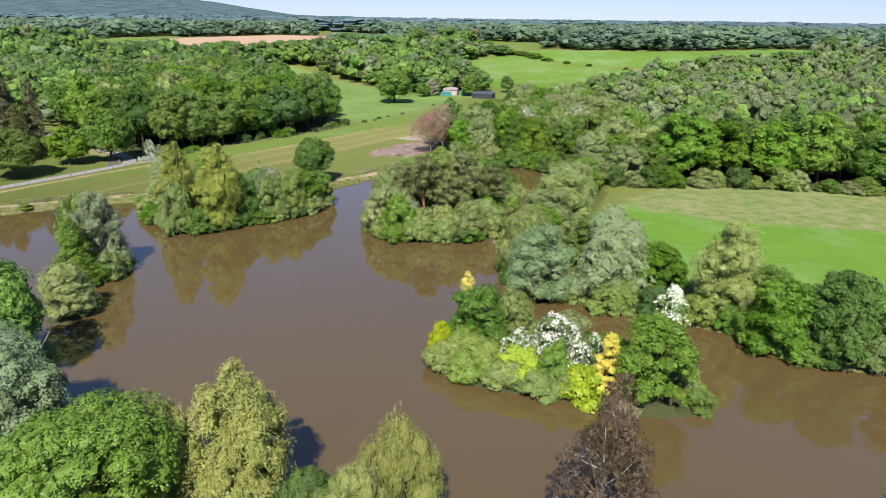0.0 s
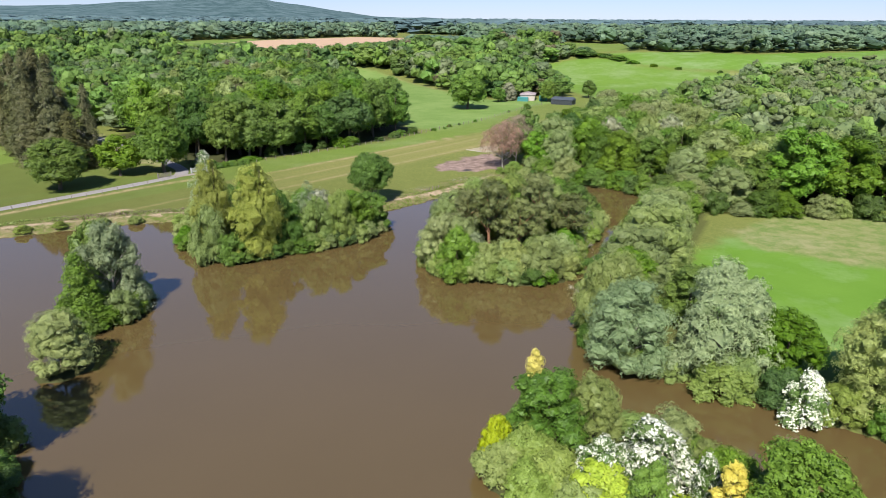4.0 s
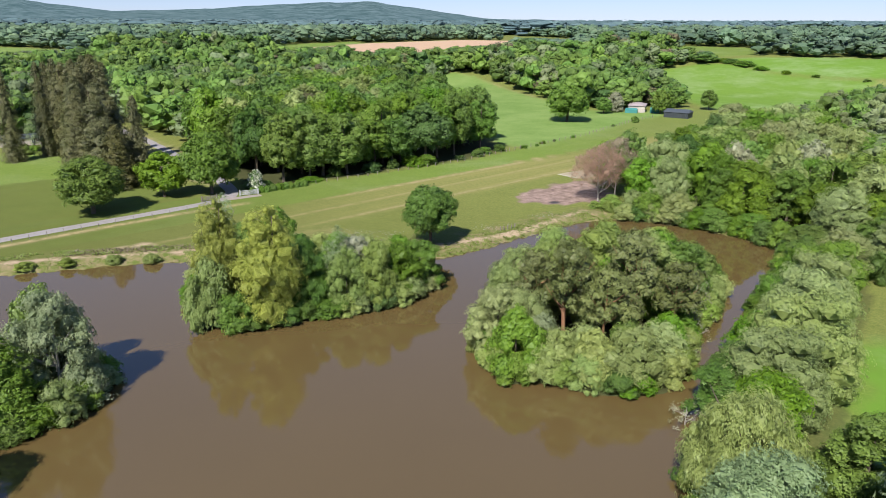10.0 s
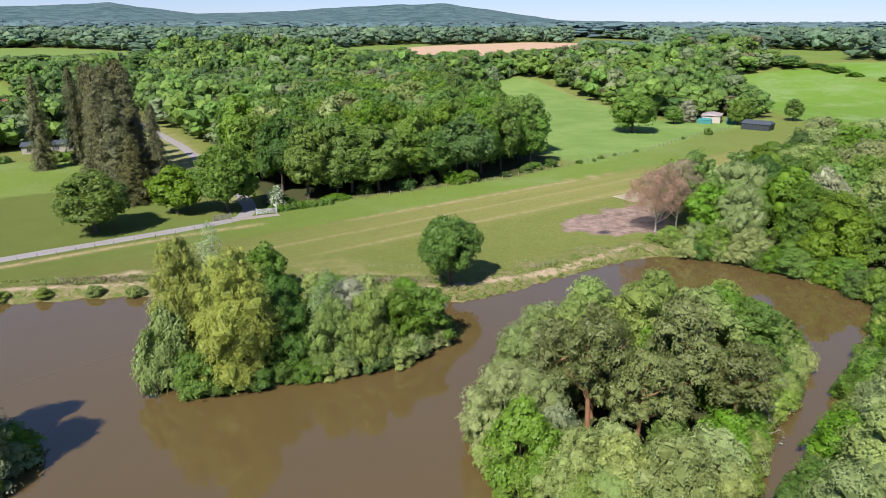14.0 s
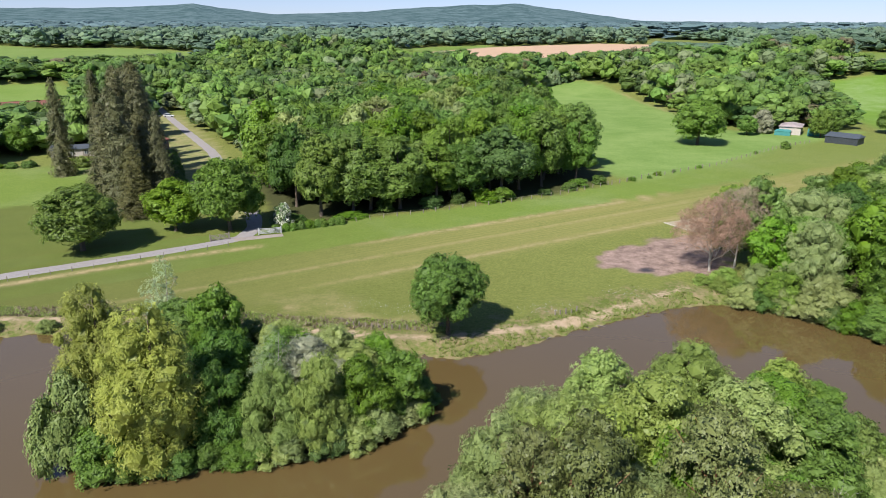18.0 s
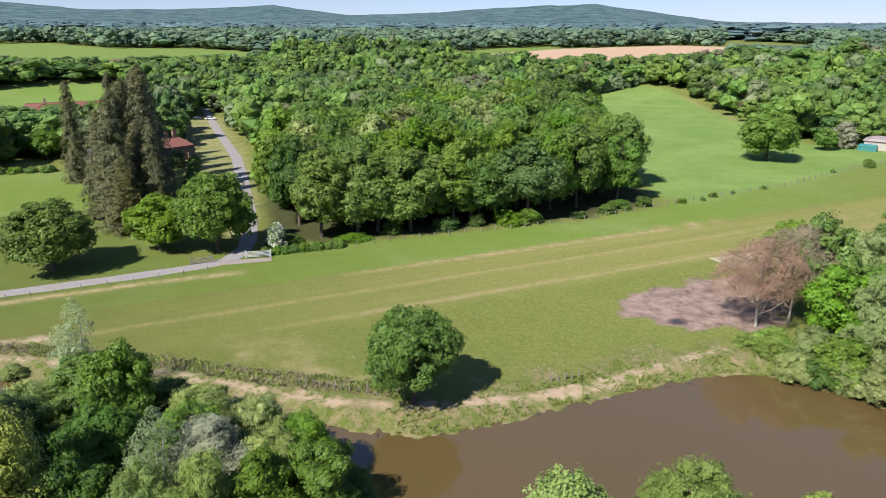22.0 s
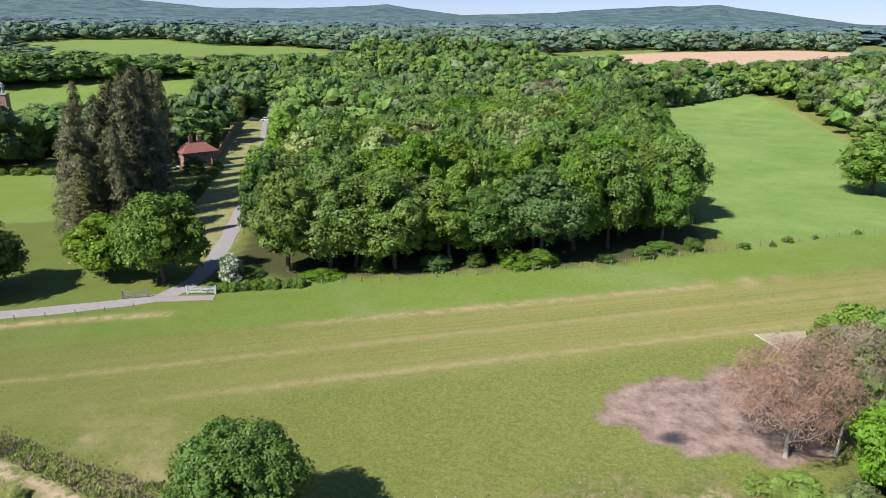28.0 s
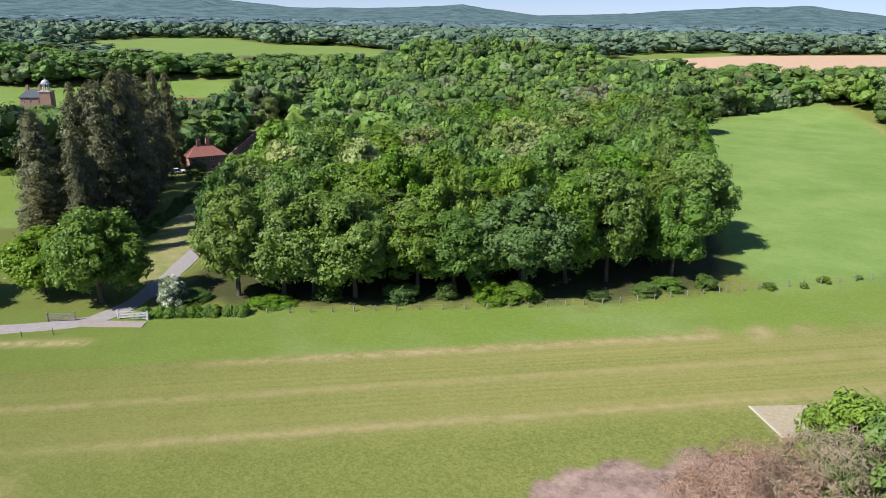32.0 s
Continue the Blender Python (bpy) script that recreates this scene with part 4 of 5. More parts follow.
tree("dead", -9.5, 79.5, 3.8, 5.0, "bare grey sallow at the island edge")

# The small west islands.
tree("silver", -43.4, 42.6, 12.4, 8.5, "silvery poplar on the small island")
tree("oak_fresh", -46.4, 47.0, 11.4, 6.5, "yellow-green tree on the small island")
tree("spruce", -46.4, 38.4, 9.4, 8.0, "fresh green drooping conifer on the small island", leaves="bright")
tree("bush", -42.0, 39.4, 4.4, 5.0)
tree("dead", -40.2, 43.0, 3.0, 4.4, "pale dead branches at the island edge")
tree("sallow", -47.0, 26.6, 6.8, 7.8, "rounded sallow bush standing in the water")

# East bank.
for x, y, h, w, kind, lv in ((14.0, 9.5, 10.4, 10.5, "silver", ""), (22.5, 5.0, 12.4, 13.0, "silver", ""), (16.0, 16.5, 11.0, 10.0, "weep", ""), (24.5, -5.8, 5.6, 6.0, "may", ""), (20.0, 0.8, 4.2, 7.0, "bush_green", "hedge"),
                             (31.5, -8.0, 13.0, 10.5, "willow", ""), (30.5, -17.0, 9.0, 9.0, "alder", "oak"), (35.0, -22.0, 10.5, 9.5, "alder", "oak"), (41.0, -26.5, 10.5, 10.0, "alder", ""), (27.6, 0.5, 8.0, 8.0, "alder", "oak")):
    tree(kind, x, y, h, w, leaves=lv, group="trees on the east bank")
for x, y, h, w, kind, lv in ((20.5, 21.5, 9.0, 9.0, "alder", "oak"), (26.0, 27.5, 10.0, 10.5, "sallow", ""), (32.0, 32.0, 11.5, 12.0, "sallow", ""), (37.5, 40.0, 11.0, 12.0, "sallow", ""), (46.0, 49.0, 9.5, 11.0, "sallow", ""),
                             (54.0, 56.0, 8.4, 11.5, "sallow", "oak"), (61.0, 63.0, 8.0, 10.0, "sallow", ""), (26.5, 15.5, 8.0, 9.0, "alder", "oak"), (47.0, -30.0, 9.5, 9.0, "alder", "oak"), (34.0, -12.5, 8.0, 8.0, "alder", "oak")):
    tree(kind, x, y, h, w, leaves=lv, group="trees on the east bank")
tree("dead", 18.6, 29.5, 2.6, 4.6, "fallen dead branch lying in the shallows", name="dead_branch")

# The scorched tree and its neighbours at the corner of the lake.
tree("copper", 42.0, 114.5, 12.6, 11.5)
tree("copper", 46.5, 116.2, 14, 9.5, "withered olive brown tree beside the scorched one", leaves="rust", name="withered_tree")
tree("oak_fresh", 49.5, 116.5, 15, 9.0)
tree("oak_fresh", 49.8, 110.5, 10, 8.0)
tree("oak_fresh", 49.6, 126.8, 11.8, 9.5, "bright green oak beside the old concrete pad")
tree("bush", 42.0, 107.5, 3.2, 5.0, "low yellowish shrub at the lake corner", leaves="hedge")
tree("bush", 46.0, 104.0, 5.0, 6.0)

for x, y in ((47.5, 101.5), (52, 97.5), (57, 92), (61, 86), (64.5, 78), (62, 72), (57, 66), (52, 60), (46.5, 54), (40.5, 47.5), (34.5, 42), (29, 36.5), (23.5, 30)):
    q = int(rng.integers(0, 3))
    tree(("bush", "bush_green", "alder")[q], x, y, rng.uniform(3.5, 6.5), rng.uniform(6, 8.5), leaves=("", "oak", "oak")[q], group="bushes along the east shore",
         label=("grey-green sallow leaning over the water", "green bush leaning over the water", "young green alder leaning over the water")[q])



def rim(line, gap, into, kinds, lo, hi, label, group, closed=False, seed=1):
    """Low growth that hangs over the water all along a shore."""
    r = np.random.default_rng(seed)
    p = line + line[:1] if closed else line
    mid = np.mean(np.array(line), axis=0)
    for (ax, ay), (bx, by) in zip(p, p[1:]):
        n = max(1, round(math.hypot(bx - ax, by - ay) / gap))
        for i in range(n):
            s = (i + r.uniform(0.2, 0.8)) / n
            x, y = ax + (bx - ax) * s, ay + (by - ay) * s
            d = np.array(into if into else mid) - (x, y) if closed else np.array(into)
            d = d / np.linalg.norm(d)
            kind, lv = kinds[int(r.integers(0, len(kinds)))]
            tree(kind, x + d[0] * 0.9, y + d[1] * 0.9, r.uniform(lo, hi), r.uniform(3.6, 5.4), label, group, leaves=lv)


GREENS = (("bush", ""), ("bush_green", "oak"), ("bush", "hedge"), ("bush_green", "dark"))
rim(ISLES[1], 3.2, None, GREENS, 2.4, 4.4, "bush hanging over the water of the great island", "shore bushes of the great island", True, 2)
rim(ISLES[2], 3.4, None, (("bush", ""), ("bush_green", "oak"), ("bush_green", "dark")), 2.0, 3.8, "bush hanging over the water of the willow island", "shore bushes of the willow island", True, 3)
rim(ISLES[3], 3.2, None, (("bush", "silver"), ("bush_green", "oak")), 2.0, 3.6, "bush at the rim of the small island", "shore bushes of the small island", True, 4)
rim(ISLES[0][7:], 3.0, (3, -10), (("bush_green", "oak"), ("bush", "hedge")), 1.8, 3.0, "green bush at the rim of the ornamental island", "shore bushes of the ornamental island", False, 5)
rim(LAKE[13:20], 2.8, (0.8, 0.5), GREENS, 2.6, 5.0, "bush leaning over the water at the lake's end", "shore bushes of the lake's end", False, 8)
rim(LAKE[19:31], 3.4, (1, 0.2), GREENS, 2.4, 4.6, "bush on the wooded east bank", "shore bushes of the east bank", False, 6)
rim(LAKE[38:47], 4.0, (-1, -0.6), GREENS, 2.0, 4.0, "bush on the near shore", "shore bushes of the near end", False, 7)


for i in range(26):                                # undergrowth along the rough field
    s_ = (i + rng.uniform(-0.3, 0.3)) / 25
    x, y = np.interp(s_, (0, 0.25, 0.5, 0.8, 1), (66, 94, 119, 150, 185)), np.interp(s_, (0, 0.25, 0.5, 0.8, 1), (60, 47.5, 30, 7, 8))
    tree(("bush_green", "bush")[i % 2], x, y, rng.uniform(2.4, 5.5), rng.uniform(5, 8), "bush at the foot of the east wood", "undergrowth of the east wood", leaves=("oak", "hedge", "dark", "sallow")[int(rng.integers(0, 4))])


# ---- woods ----
def scatter(poly, gap, seed, grow_in=1.0):
    r = np.random.default_rng(seed)
    p = np.array(poly)
    (x0, y0), (x1, y1) = p.min(0), p.max(0)
    xs, ys = np.meshgrid(np.arange(x0, x1, gap), np.arange(y0, y1, gap * 0.87))
    xs = xs + (np.arange(len(xs)) % 2)[:, None] * gap / 2 + r.uniform(-0.3, 0.3, xs.shape) * gap
    ys = ys + r.uniform(-0.3, 0.3, ys.shape) * gap
    ok = edge(poly, xs, ys) < -grow_in
    return xs[ok], ys[ok]


front = WOOD_NEAR[:6]
wx, wy = scatter(WOOD_NEAR, 7.4, 11, 2.5)
near = off_line(front + [(37, 192), (35, 215)], wx, wy) < 30
OTHERS = ((-17.5, 197.5), (-21.5, 192), (-13.5, 192.5), (14.7, 179.4), (7.5, 180.6))
for x, y in OTHERS[:3]:
    tree("pine", x, y, rng.uniform(15.5, 17.5), rng.uniform(9, 11), "brownish old pine standing among the oaks", "pines in the oak wood", leaves="redwood")
tree("copper", 14.7, 179.4, 15.5, 9, "pale half-dead tree among the oaks", leaves="twig", name="half_dead_tree")
tree("may", 7.5, 180.6, 13, 7, "hawthorn in white blossom among the oaks")
for x, y in zip(wx[near], wy[near]):
    d = off_line(front, np.array([x]), np.array([y]))[0]
    q = rng.random()
    if min(math.hypot(x - a, y - b) for a, b in OTHERS) < 4.5:
        continue
    kind, lv = ("forest", "") if q < 0.40 else ("forest", "bright") if q < 0.72 else ("forest", "dark") if q < 0.84 else ("forest", "deep")
    tree(kind, x, y, rng.uniform(12.5, 18.5) + (1.5 if d > 15 else 0), rng.uniform(10.0, 14.0), leaves=lv, group="trees of the oak wood",
         label={"": "", "bright": "fresh green broadleaf tree of the wood", "dark": "dark green broadleaf tree of the wood", "sallow": "grey-green broadleaf tree of the wood", "deep": "deep green broadleaf tree of the wood"}[lv])
for x, y in zip(wx[~near], wy[~near]):
    if min(math.hypot(x - a, y - b) for a, b in OTHERS) < 4.5:
        continue
    lv = ("", "", "bright", "bright", "deep", "dark", "sallow")[int(rng.integers(0, 7))]
    tree("wood_oak", x, y, rng.uniform(14, 20), rng.uniform(10.5, 15), leaves=lv, group="trees of the oak wood",
         label={"": "", "bright": "fresh green broadleaf tree of the wood", "dark": "dark green broadleaf tree of the wood", "sallow": "grey-green broadleaf tree of the wood", "deep": "deep green broadleaf tree of the wood"}[lv])
for x, y in zip(np.interp(np.arange(0, 84, 4.3), [0, 17, 33, 49, 64, 80], [p[0] for p in front]), np.interp(np.arange(0, 84, 4.3), [0, 17, 33, 49, 64, 80], [p[1] for p in front])):
    if rng.random() < 0.35:
        continue
    tree("bush_green", x + rng.uniform(-1.6, 1.6), y + rng.uniform(0.2, 2.2), rng.uniform(1.0, 3.0), rng.uniform(3.0, 7.5), "green undergrowth bush along the wood edge", "undergrowth of the wood", leaves=("oak", "dark", "dark")[int(rng.integers(0, 3))])
tree("may", -33.0, 137.0, 4.6, 4.4, "hawthorn in white blossom at the wood corner")
ex, ey = scatter(EAST_WOOD, 8.0, 12, 1.5)
shore_e = off_line([(66, 62), (66, 82), (60, 91), (50, 102), (47, 112), (70, 144), (88, 166)], ex, ey)
field_e = off_line([(66, 62), (94, 49), (119, 31), (150, 8), (200, 15)], ex, ey)
near_e = (shore_e < 46) | (field_e < 34)
for x, y, ds, df in zip(ex[near_e], ey[near_e], shore_e[near_e], field_e[near_e]):
    q = rng.random()
    if df < 16 and x > 80:                          # tall oaks along the rough field
        tree("forest", x, y, rng.uniform(13, 17.5), rng.uniform(11, 15), leaves=("deep", "dark", "", "bright")[int(q * 4)], group="trees of the east wood", label="tall oak at the edge of the rough field")
    elif ds < 14:
        kind, lv = ("alder", "oak") if q < 0.35 else ("sallow", "") if q < 0.60 else ("alder", "bright") if q < 0.85 else ("alder", "")
        tree(kind, x, y, rng.uniform(8.5, 12.5), rng.uniform(9.5, 13), leaves=lv, group="trees of the east wood")
    else:
        lv = ("sallow", "sallow", "hedge", "oak", "bright", "twig")[int(min(q * 5.2, 5))]
        tree("wood_sallow", x, y, rng.uniform(9, 13.5), rng.uniform(9, 13), leaves=lv, group="trees of the east wood",
             label={"sallow": "", "hedge": "yellow-green tree inside the east wood", "oak": "green tree inside the east wood", "bright": "fresh green tree inside the east wood", "twig": "pale half-bare tree inside the east wood"}[lv])


EYES = np.array([(-36.6, -68.6, 37.1), (-14, -25, 37.6), (9.5, 17.3, 38.2), (38.1, 70.1, 39.1)])


def hides(xs, ys, tops):
    """Which trees would stand in the view of an open field beyond them."""
    r = np.random.default_rng(5)
    bad = np.zeros(len(xs), bool)
    for key in ("tan", "tan_head", "north_west", "west", "far_green", "far_corn", "far_north", "farther"):
        poly = FIELDS[key]
        p = np.array(poly)
        q = r.uniform(p.min(0), p.max(0), (260, 2))
        q = q[edge(poly, q[:, 0], q[:, 1]) < -6][:60]
        qz = height(q[:, 0], q[:, 1])
        for eye in EYES:
            for (fx, fy), fz in zip(q, qz):
                dx, dy = fx - eye[0], fy - eye[1]
                n = dx * dx + dy * dy
                s = ((xs - eye[0]) * dx + (ys - eye[1]) * dy) / n
                off = np.abs((xs - eye[0]) * dy - (ys - eye[1]) * dx) / math.sqrt(n)
                bad |= (s > 0.3) & (s < 1) & (off < 6) & (tops > eye[2] + s * (fz - eye[2]) + 2.8)
    return bad


def far_crowns(name, xs, ys, hs, ws, mats, shares, lobes, leaves, leaf, label, seed):
    """Many crowns joined into one canopy, each tree with the leaves of its kind."""
    r = np.random.default_rng(seed)
    base = [crown_arrays("forest", 15.0, 13.0, lobes, leaves, leaf, seed * 10 + i, core=0.88, per=6, calm=0.62, fat=(64 / lobes) ** 0.28) for i in range(9)]
    VV, FF, kind, tones, owns, at = [], [], [], [], [], 0
    zs = height(xs, ys)
    for x, y, z, h, w in zip(xs, ys, zs, hs, ws):
        V, F1, tone = base[r.integers(0, 9)]
        a = r.uniform(0, 6.28)
        ca, sa = math.cos(a) * w / 13, math.sin(a) * w / 13
        VV.append(np.c_[V[:, 0] * ca - V[:, 1] * sa + x, V[:, 0] * sa + V[:, 1] * ca + y, V[:, 2] * h / 15 + z - 0.4])
        FF.append(F1 + at)
        kind.append(np.full(len(F1), r.choice(len(mats), p=shares)))
        tones.append(tone)
        owns.append(np.full(len(F1), r.random()))
        at += len(V)
    me = mesh_from(name, np.concatenate(VV), np.concatenate(FF), mats, np.concatenate(kind), tone=np.concatenate(tones), own=np.concatenate(owns))
    return tagged(new(name, me), label, "woodland", kind="stuff")


def in_sight(x, y):
    """The wedge of country that opens before the lake."""
    return (x < 1.70 * (y + 68) - 20) & (x > 20 - 1.60 * (y - 70))


WOOD = [wood_mat("oak_canopy", (0.031, 0.068, 0.014), (0.122, 0.216, 0.041)), wood_mat("fresh_canopy", (0.046, 0.096, 0.016), (0.150, 0.252, 0.046)),
        wood_mat("dark_canopy", (0.022, 0.050, 0.014), (0.086, 0.153, 0.038)), wood_mat("grey_green_canopy", (0.067, 0.095, 0.041), (0.180, 0.230, 0.104)),
        wood_mat("brown_canopy", (0.065, 0.059, 0.031), (0.158, 0.142, 0.072))]
EWOOD = [wood_mat("sallow_canopy", (0.058, 0.086, 0.031), (0.162, 0.209, 0.079)), WOOD[0], WOOD[1], WOOD[3]]
# Distance haze is put into these leaf colours: paler, bluer, lower contrast.
FARHAZYWOOD = [wood_mat("hazed_distant_canopy", (0.054, 0.094, 0.056), (0.112, 0.174, 0.096)), wood_mat("hazed_fresh_canopy", (0.066, 0.110, 0.060), (0.132, 0.198, 0.104)), wood_mat("hazed_dark_canopy", (0.044, 0.078, 0.052), (0.090, 0.140, 0.086))]
HAZYWOOD = [wood_mat("hazed_horizon_canopy", (0.066, 0.108, 0.112), (0.096, 0.146, 0.142))]
MIXED = (0.42, 0.30, 0.18, 0.07, 0.03)
x, y = ex[~near_e], ey[~near_e]
seen = in_sight(x, y)
x, y = x[seen], y[seen]
hh = rng.uniform(8, 15, len(x))
hh = np.where(hides(x, y, height(x, y) + hh), hh * 0.6, hh)
far_crowns("east_woodland", x, y, hh, rng.uniform(8.5, 13.5, len(x)), EWOOD, (0.45, 0.20, 0.20, 0.15), 26, 780, 0.29, "grey-green sallow and alder woodland canopy", 32)


def belts(r0, r1, gap, seed, lo, hi):
    """Places and heights for the countryside's trees between two distances, fields left open."""
    big = [(-r1, -40), (r1, -40), (r1, r1 + 100), (-r1, r1 + 100)]
    xs, ys = scatter(big, gap, seed)
    r = np.hypot(xs, ys - 100)
    az = np.degrees(np.arctan2(xs, ys + 70))
    ok = (r >= r0) & (r < r1) & (az > -62) & (az < 64) & in_sight(xs, ys)
    for key, poly in FIELDS.items():
        ok &= edge(poly, xs, ys) > 3
    for poly in (WOOD_NEAR, EAST_WOOD, LAKE):
        ok &= edge(poly, xs, ys) > 2
    ok &= off_line(DRIVE, xs, ys) > 7
    for bx, by, br in BUILT:
        ok &= np.hypot(xs - bx, ys - by) > br
    xs, ys = xs[ok], ys[ok]
    hs = np.random.default_rng(seed + 1).uniform(lo, hi, len(xs))
    for cut in (1.0, 0.6):
        bad = hides(xs, ys, height(xs, ys) + hs * cut)
        hs = np.where(bad & (cut == 1.0), hs * 0.6, hs)
    low = hides(xs, ys, height(xs, ys) + hs)
    return xs[~low], ys[~low], hs[~low]


BUILT = ((-95, 211, 11), (-139, 283, 12), (-193, 300, 20), (-208, 292, 12), (-178, 308, 12), (-238, 271, 14), (-130, 422, 10), (-163, 405, 10), (-114, 207, 12), (126, 245, 12), (119, 268, 9), (560, 706, 22), (-100, 200, 10))
x, y, hh = belts(60, 420, 9.0, 41, 9, 18)
clear = ~((x < -60) & (y < 205) & (x > -135)) & ~((x > 40) & (y < 100)) & ~((y < 60))
x, y, hh = x[clear], y[clear], hh[clear]
far_crowns("mid_woodland", x, y, hh, rng.uniform(11, 17, len(x)), WOOD, MIXED, 26, 780, 0.31, "mixed green woodland and hedgerow trees", 33)
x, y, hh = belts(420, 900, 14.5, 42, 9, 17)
far_crowns("far_woodland", x, y, hh, rng.uniform(14, 20, len(x)), FARHAZYWOOD, (0.45, 0.3, 0.25), 10, 90, 0.62, "distant green woodland with haze in its leaf colours", 34)
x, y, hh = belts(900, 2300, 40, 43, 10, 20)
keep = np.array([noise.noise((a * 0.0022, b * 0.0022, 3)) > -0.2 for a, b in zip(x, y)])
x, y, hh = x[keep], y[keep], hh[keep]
far_crowns("horizon_woodland", x, y, hh, rng.uniform(46, 70, len(x)), HAZYWOOD, (1.0,), 10, 12, 0.7, "woodland along the horizon with blue haze in its leaf colours", 35)


# ---- buildings ----
def box(bm, x0, y0, z0, x1, y1, z1):
    vs = [bm.verts.new(p) for p in ((x0, y0, z0), (x1, y0, z0), (x1, y1, z0), (x0, y1, z0), (x0, y0, z1), (x1, y0, z1), (x1, y1, z1), (x0, y1, z1))]
    for f in ((3, 2, 1, 0), (4, 5, 6, 7), (0, 1, 5, 4), (1, 2, 6, 5), (2, 3, 7, 6), (3, 0, 4, 7)):
        bm.faces.new([vs[i] for i in f])
    return bm


def boxed(*args):
    return box(bmesh.new(), *args)


def hip_roof(l, w, z, rise, over, inset, thick=0.18):
    """A hipped or gabled roof with eaves: inset is how far the ridge ends stand in."""
    bm = bmesh.new()
    a, b = l / 2 + over, w / 2 + over
    r = l / 2 + over - inset
    low = [bm.verts.new(p) for p in ((-a, -b, z), (a, -b, z), (a, b, z), (-a, b, z))]
    up = [bm.verts.new(p) for p in ((-a, -b, z + thick), (a, -b, z + thick), (a, b, z + thick), (-a, b, z + thick))]
    p, q = bm.verts.new((-r, 0, z + thick + rise)), bm.verts.new((r, 0, z + thick + rise))
    bm.faces.new(low[::-1])
    for i in range(4):
        bm.faces.new((low[i], low[(i + 1) % 4], up[(i + 1) % 4], up[i]))
    bm.faces.new((up[0], up[1], q, p))
    bm.faces.new((up[2], up[3], p, q))
    bm.faces.new((up[1], up[2], q))
    bm.faces.new((up[3], up[0], p))
    return bm


def house(name, x, y, turn, l, w, eaves, rise, label, wall=BRICK, roof=RED_TILE, inset=3.0, stacks=(), windows=4, storeys=2, category="house"):
    ob = tagged(new(name), label, category)
    ob.matrix_world = Matrix.Translation((x, y, ground_z(x, y) - 0.2)) @ Matrix.Rotation(radians(turn), 4, "Z")
    part("wall", boxed(-l / 2, -w / 2, 0, l / 2, w / 2, eaves), wall, ob)
    top = part("roof", hip_roof(l, w, eaves, rise, 0.4, inset), roof, ob)
    if roof is RED_TILE:
        part("ridge", boxed(-l / 2 + inset, -0.12, eaves + rise + 0.10, l / 2 - inset, 0.12, eaves + rise + 0.30), roof, top)
    for sx in stacks:
        part("chimney", boxed(sx - 0.5, -0.45, eaves + rise * 0.4, sx + 0.5, 0.45, eaves + rise + 1.7), BRICK, top)
        for k in (-0.25, 0.25):
            part("chimney_pot", boxed(sx + k - 0.14, -0.14, eaves + rise + 1.7, sx + k + 0.14, 0.14, eaves + rise + 2.25), RED_TILE, top)
    for side in (-1, 1):
        for i in range(windows):
            cx = -l / 2 + l * (i + 0.5) / windows
            for s in range(storeys):
                z = 0.9 + s * (eaves / storeys)
                h = min(1.3, eaves / storeys - 1.1)
                y0 = side * (w / 2 + 0.02)
                win = part("window", boxed(cx - 0.55, y0 - 0.04, z, cx + 0.55, y0 + 0.04, z + h), WHITE_PAINT, ob, "white painted window")
                for k in (-1, 1):
                    part("pane", boxed(cx + k * 0.27 - 0.21, y0 + side * 0.03 - 0.02, z + 0.08, cx + k * 0.27 + 0.21, y0 + side * 0.03 + 0.02, z + h - 0.08), GLASS, win)
    part("door", boxed(l * 0.06, -w / 2 - 0.05, 0.2, l * 0.06 + 0.95, -w / 2 + 0.02, 2.25), OLD_WOOD, ob)
    return ob


house("lodge", -95, 211, 58, 9.5, 7, 4.2, 2.4, "red brick lodge with a hipped red tile roof", stacks=(-1.2, 1.2))
house("lodge", -139, 283.5, 58, 11, 7.5, 4.4, 2.6, "red brick lodge with red roof and tall chimneys", stacks=(-2.0, 0.2, 2.0))
house("stable_block", -193, 300, 38, 36, 9, 3.4, 2.6, "long low stable block with a red tile roof", stacks=(-9,), windows=11, storeys=1, inset=2.0)
house("mansion", -243.5, 272, 30, 9, 8, 6.0, 3.0, "brick country house with a slate roof beside the cupola tower", stacks=(-2.5, 2.5), windows=3, roof=SLATE_TIN, inset=2.5)
house("cottage", -130, 422, 20, 15, 7, 3.4, 2.2, "far pale cottage among the trees", wall=PALE_STONE, windows=5, storeys=1, roof=GRAVEL)
house("farmhouse", -163, 405, 15, 17, 7, 3.6, 2.4, "far white farmhouse with a red tile roof", wall=WHITE_PAINT, windows=6, storeys=1)
house("garden_building", -114, 207, 25, 15, 4.5, 2.4, 1.0, "low grey stone garden building behind the hedge", wall=PALE_STONE, roof=SLATE_TIN, windows=4, storeys=1, inset=0.6)
house("manor", 560, 706, 40, 30, 12, 7, 4, "distant manor house with red roofs", windows=8, stacks=(-8, 6))
house("barn", 119, 268, 62, 10, 7, 3.0, 0.8, "pale roofed barn beside the airstrip", wall=PALE_STONE, roof=PINK_TIN, windows=2, storeys=1, inset=2.0, category="barn")

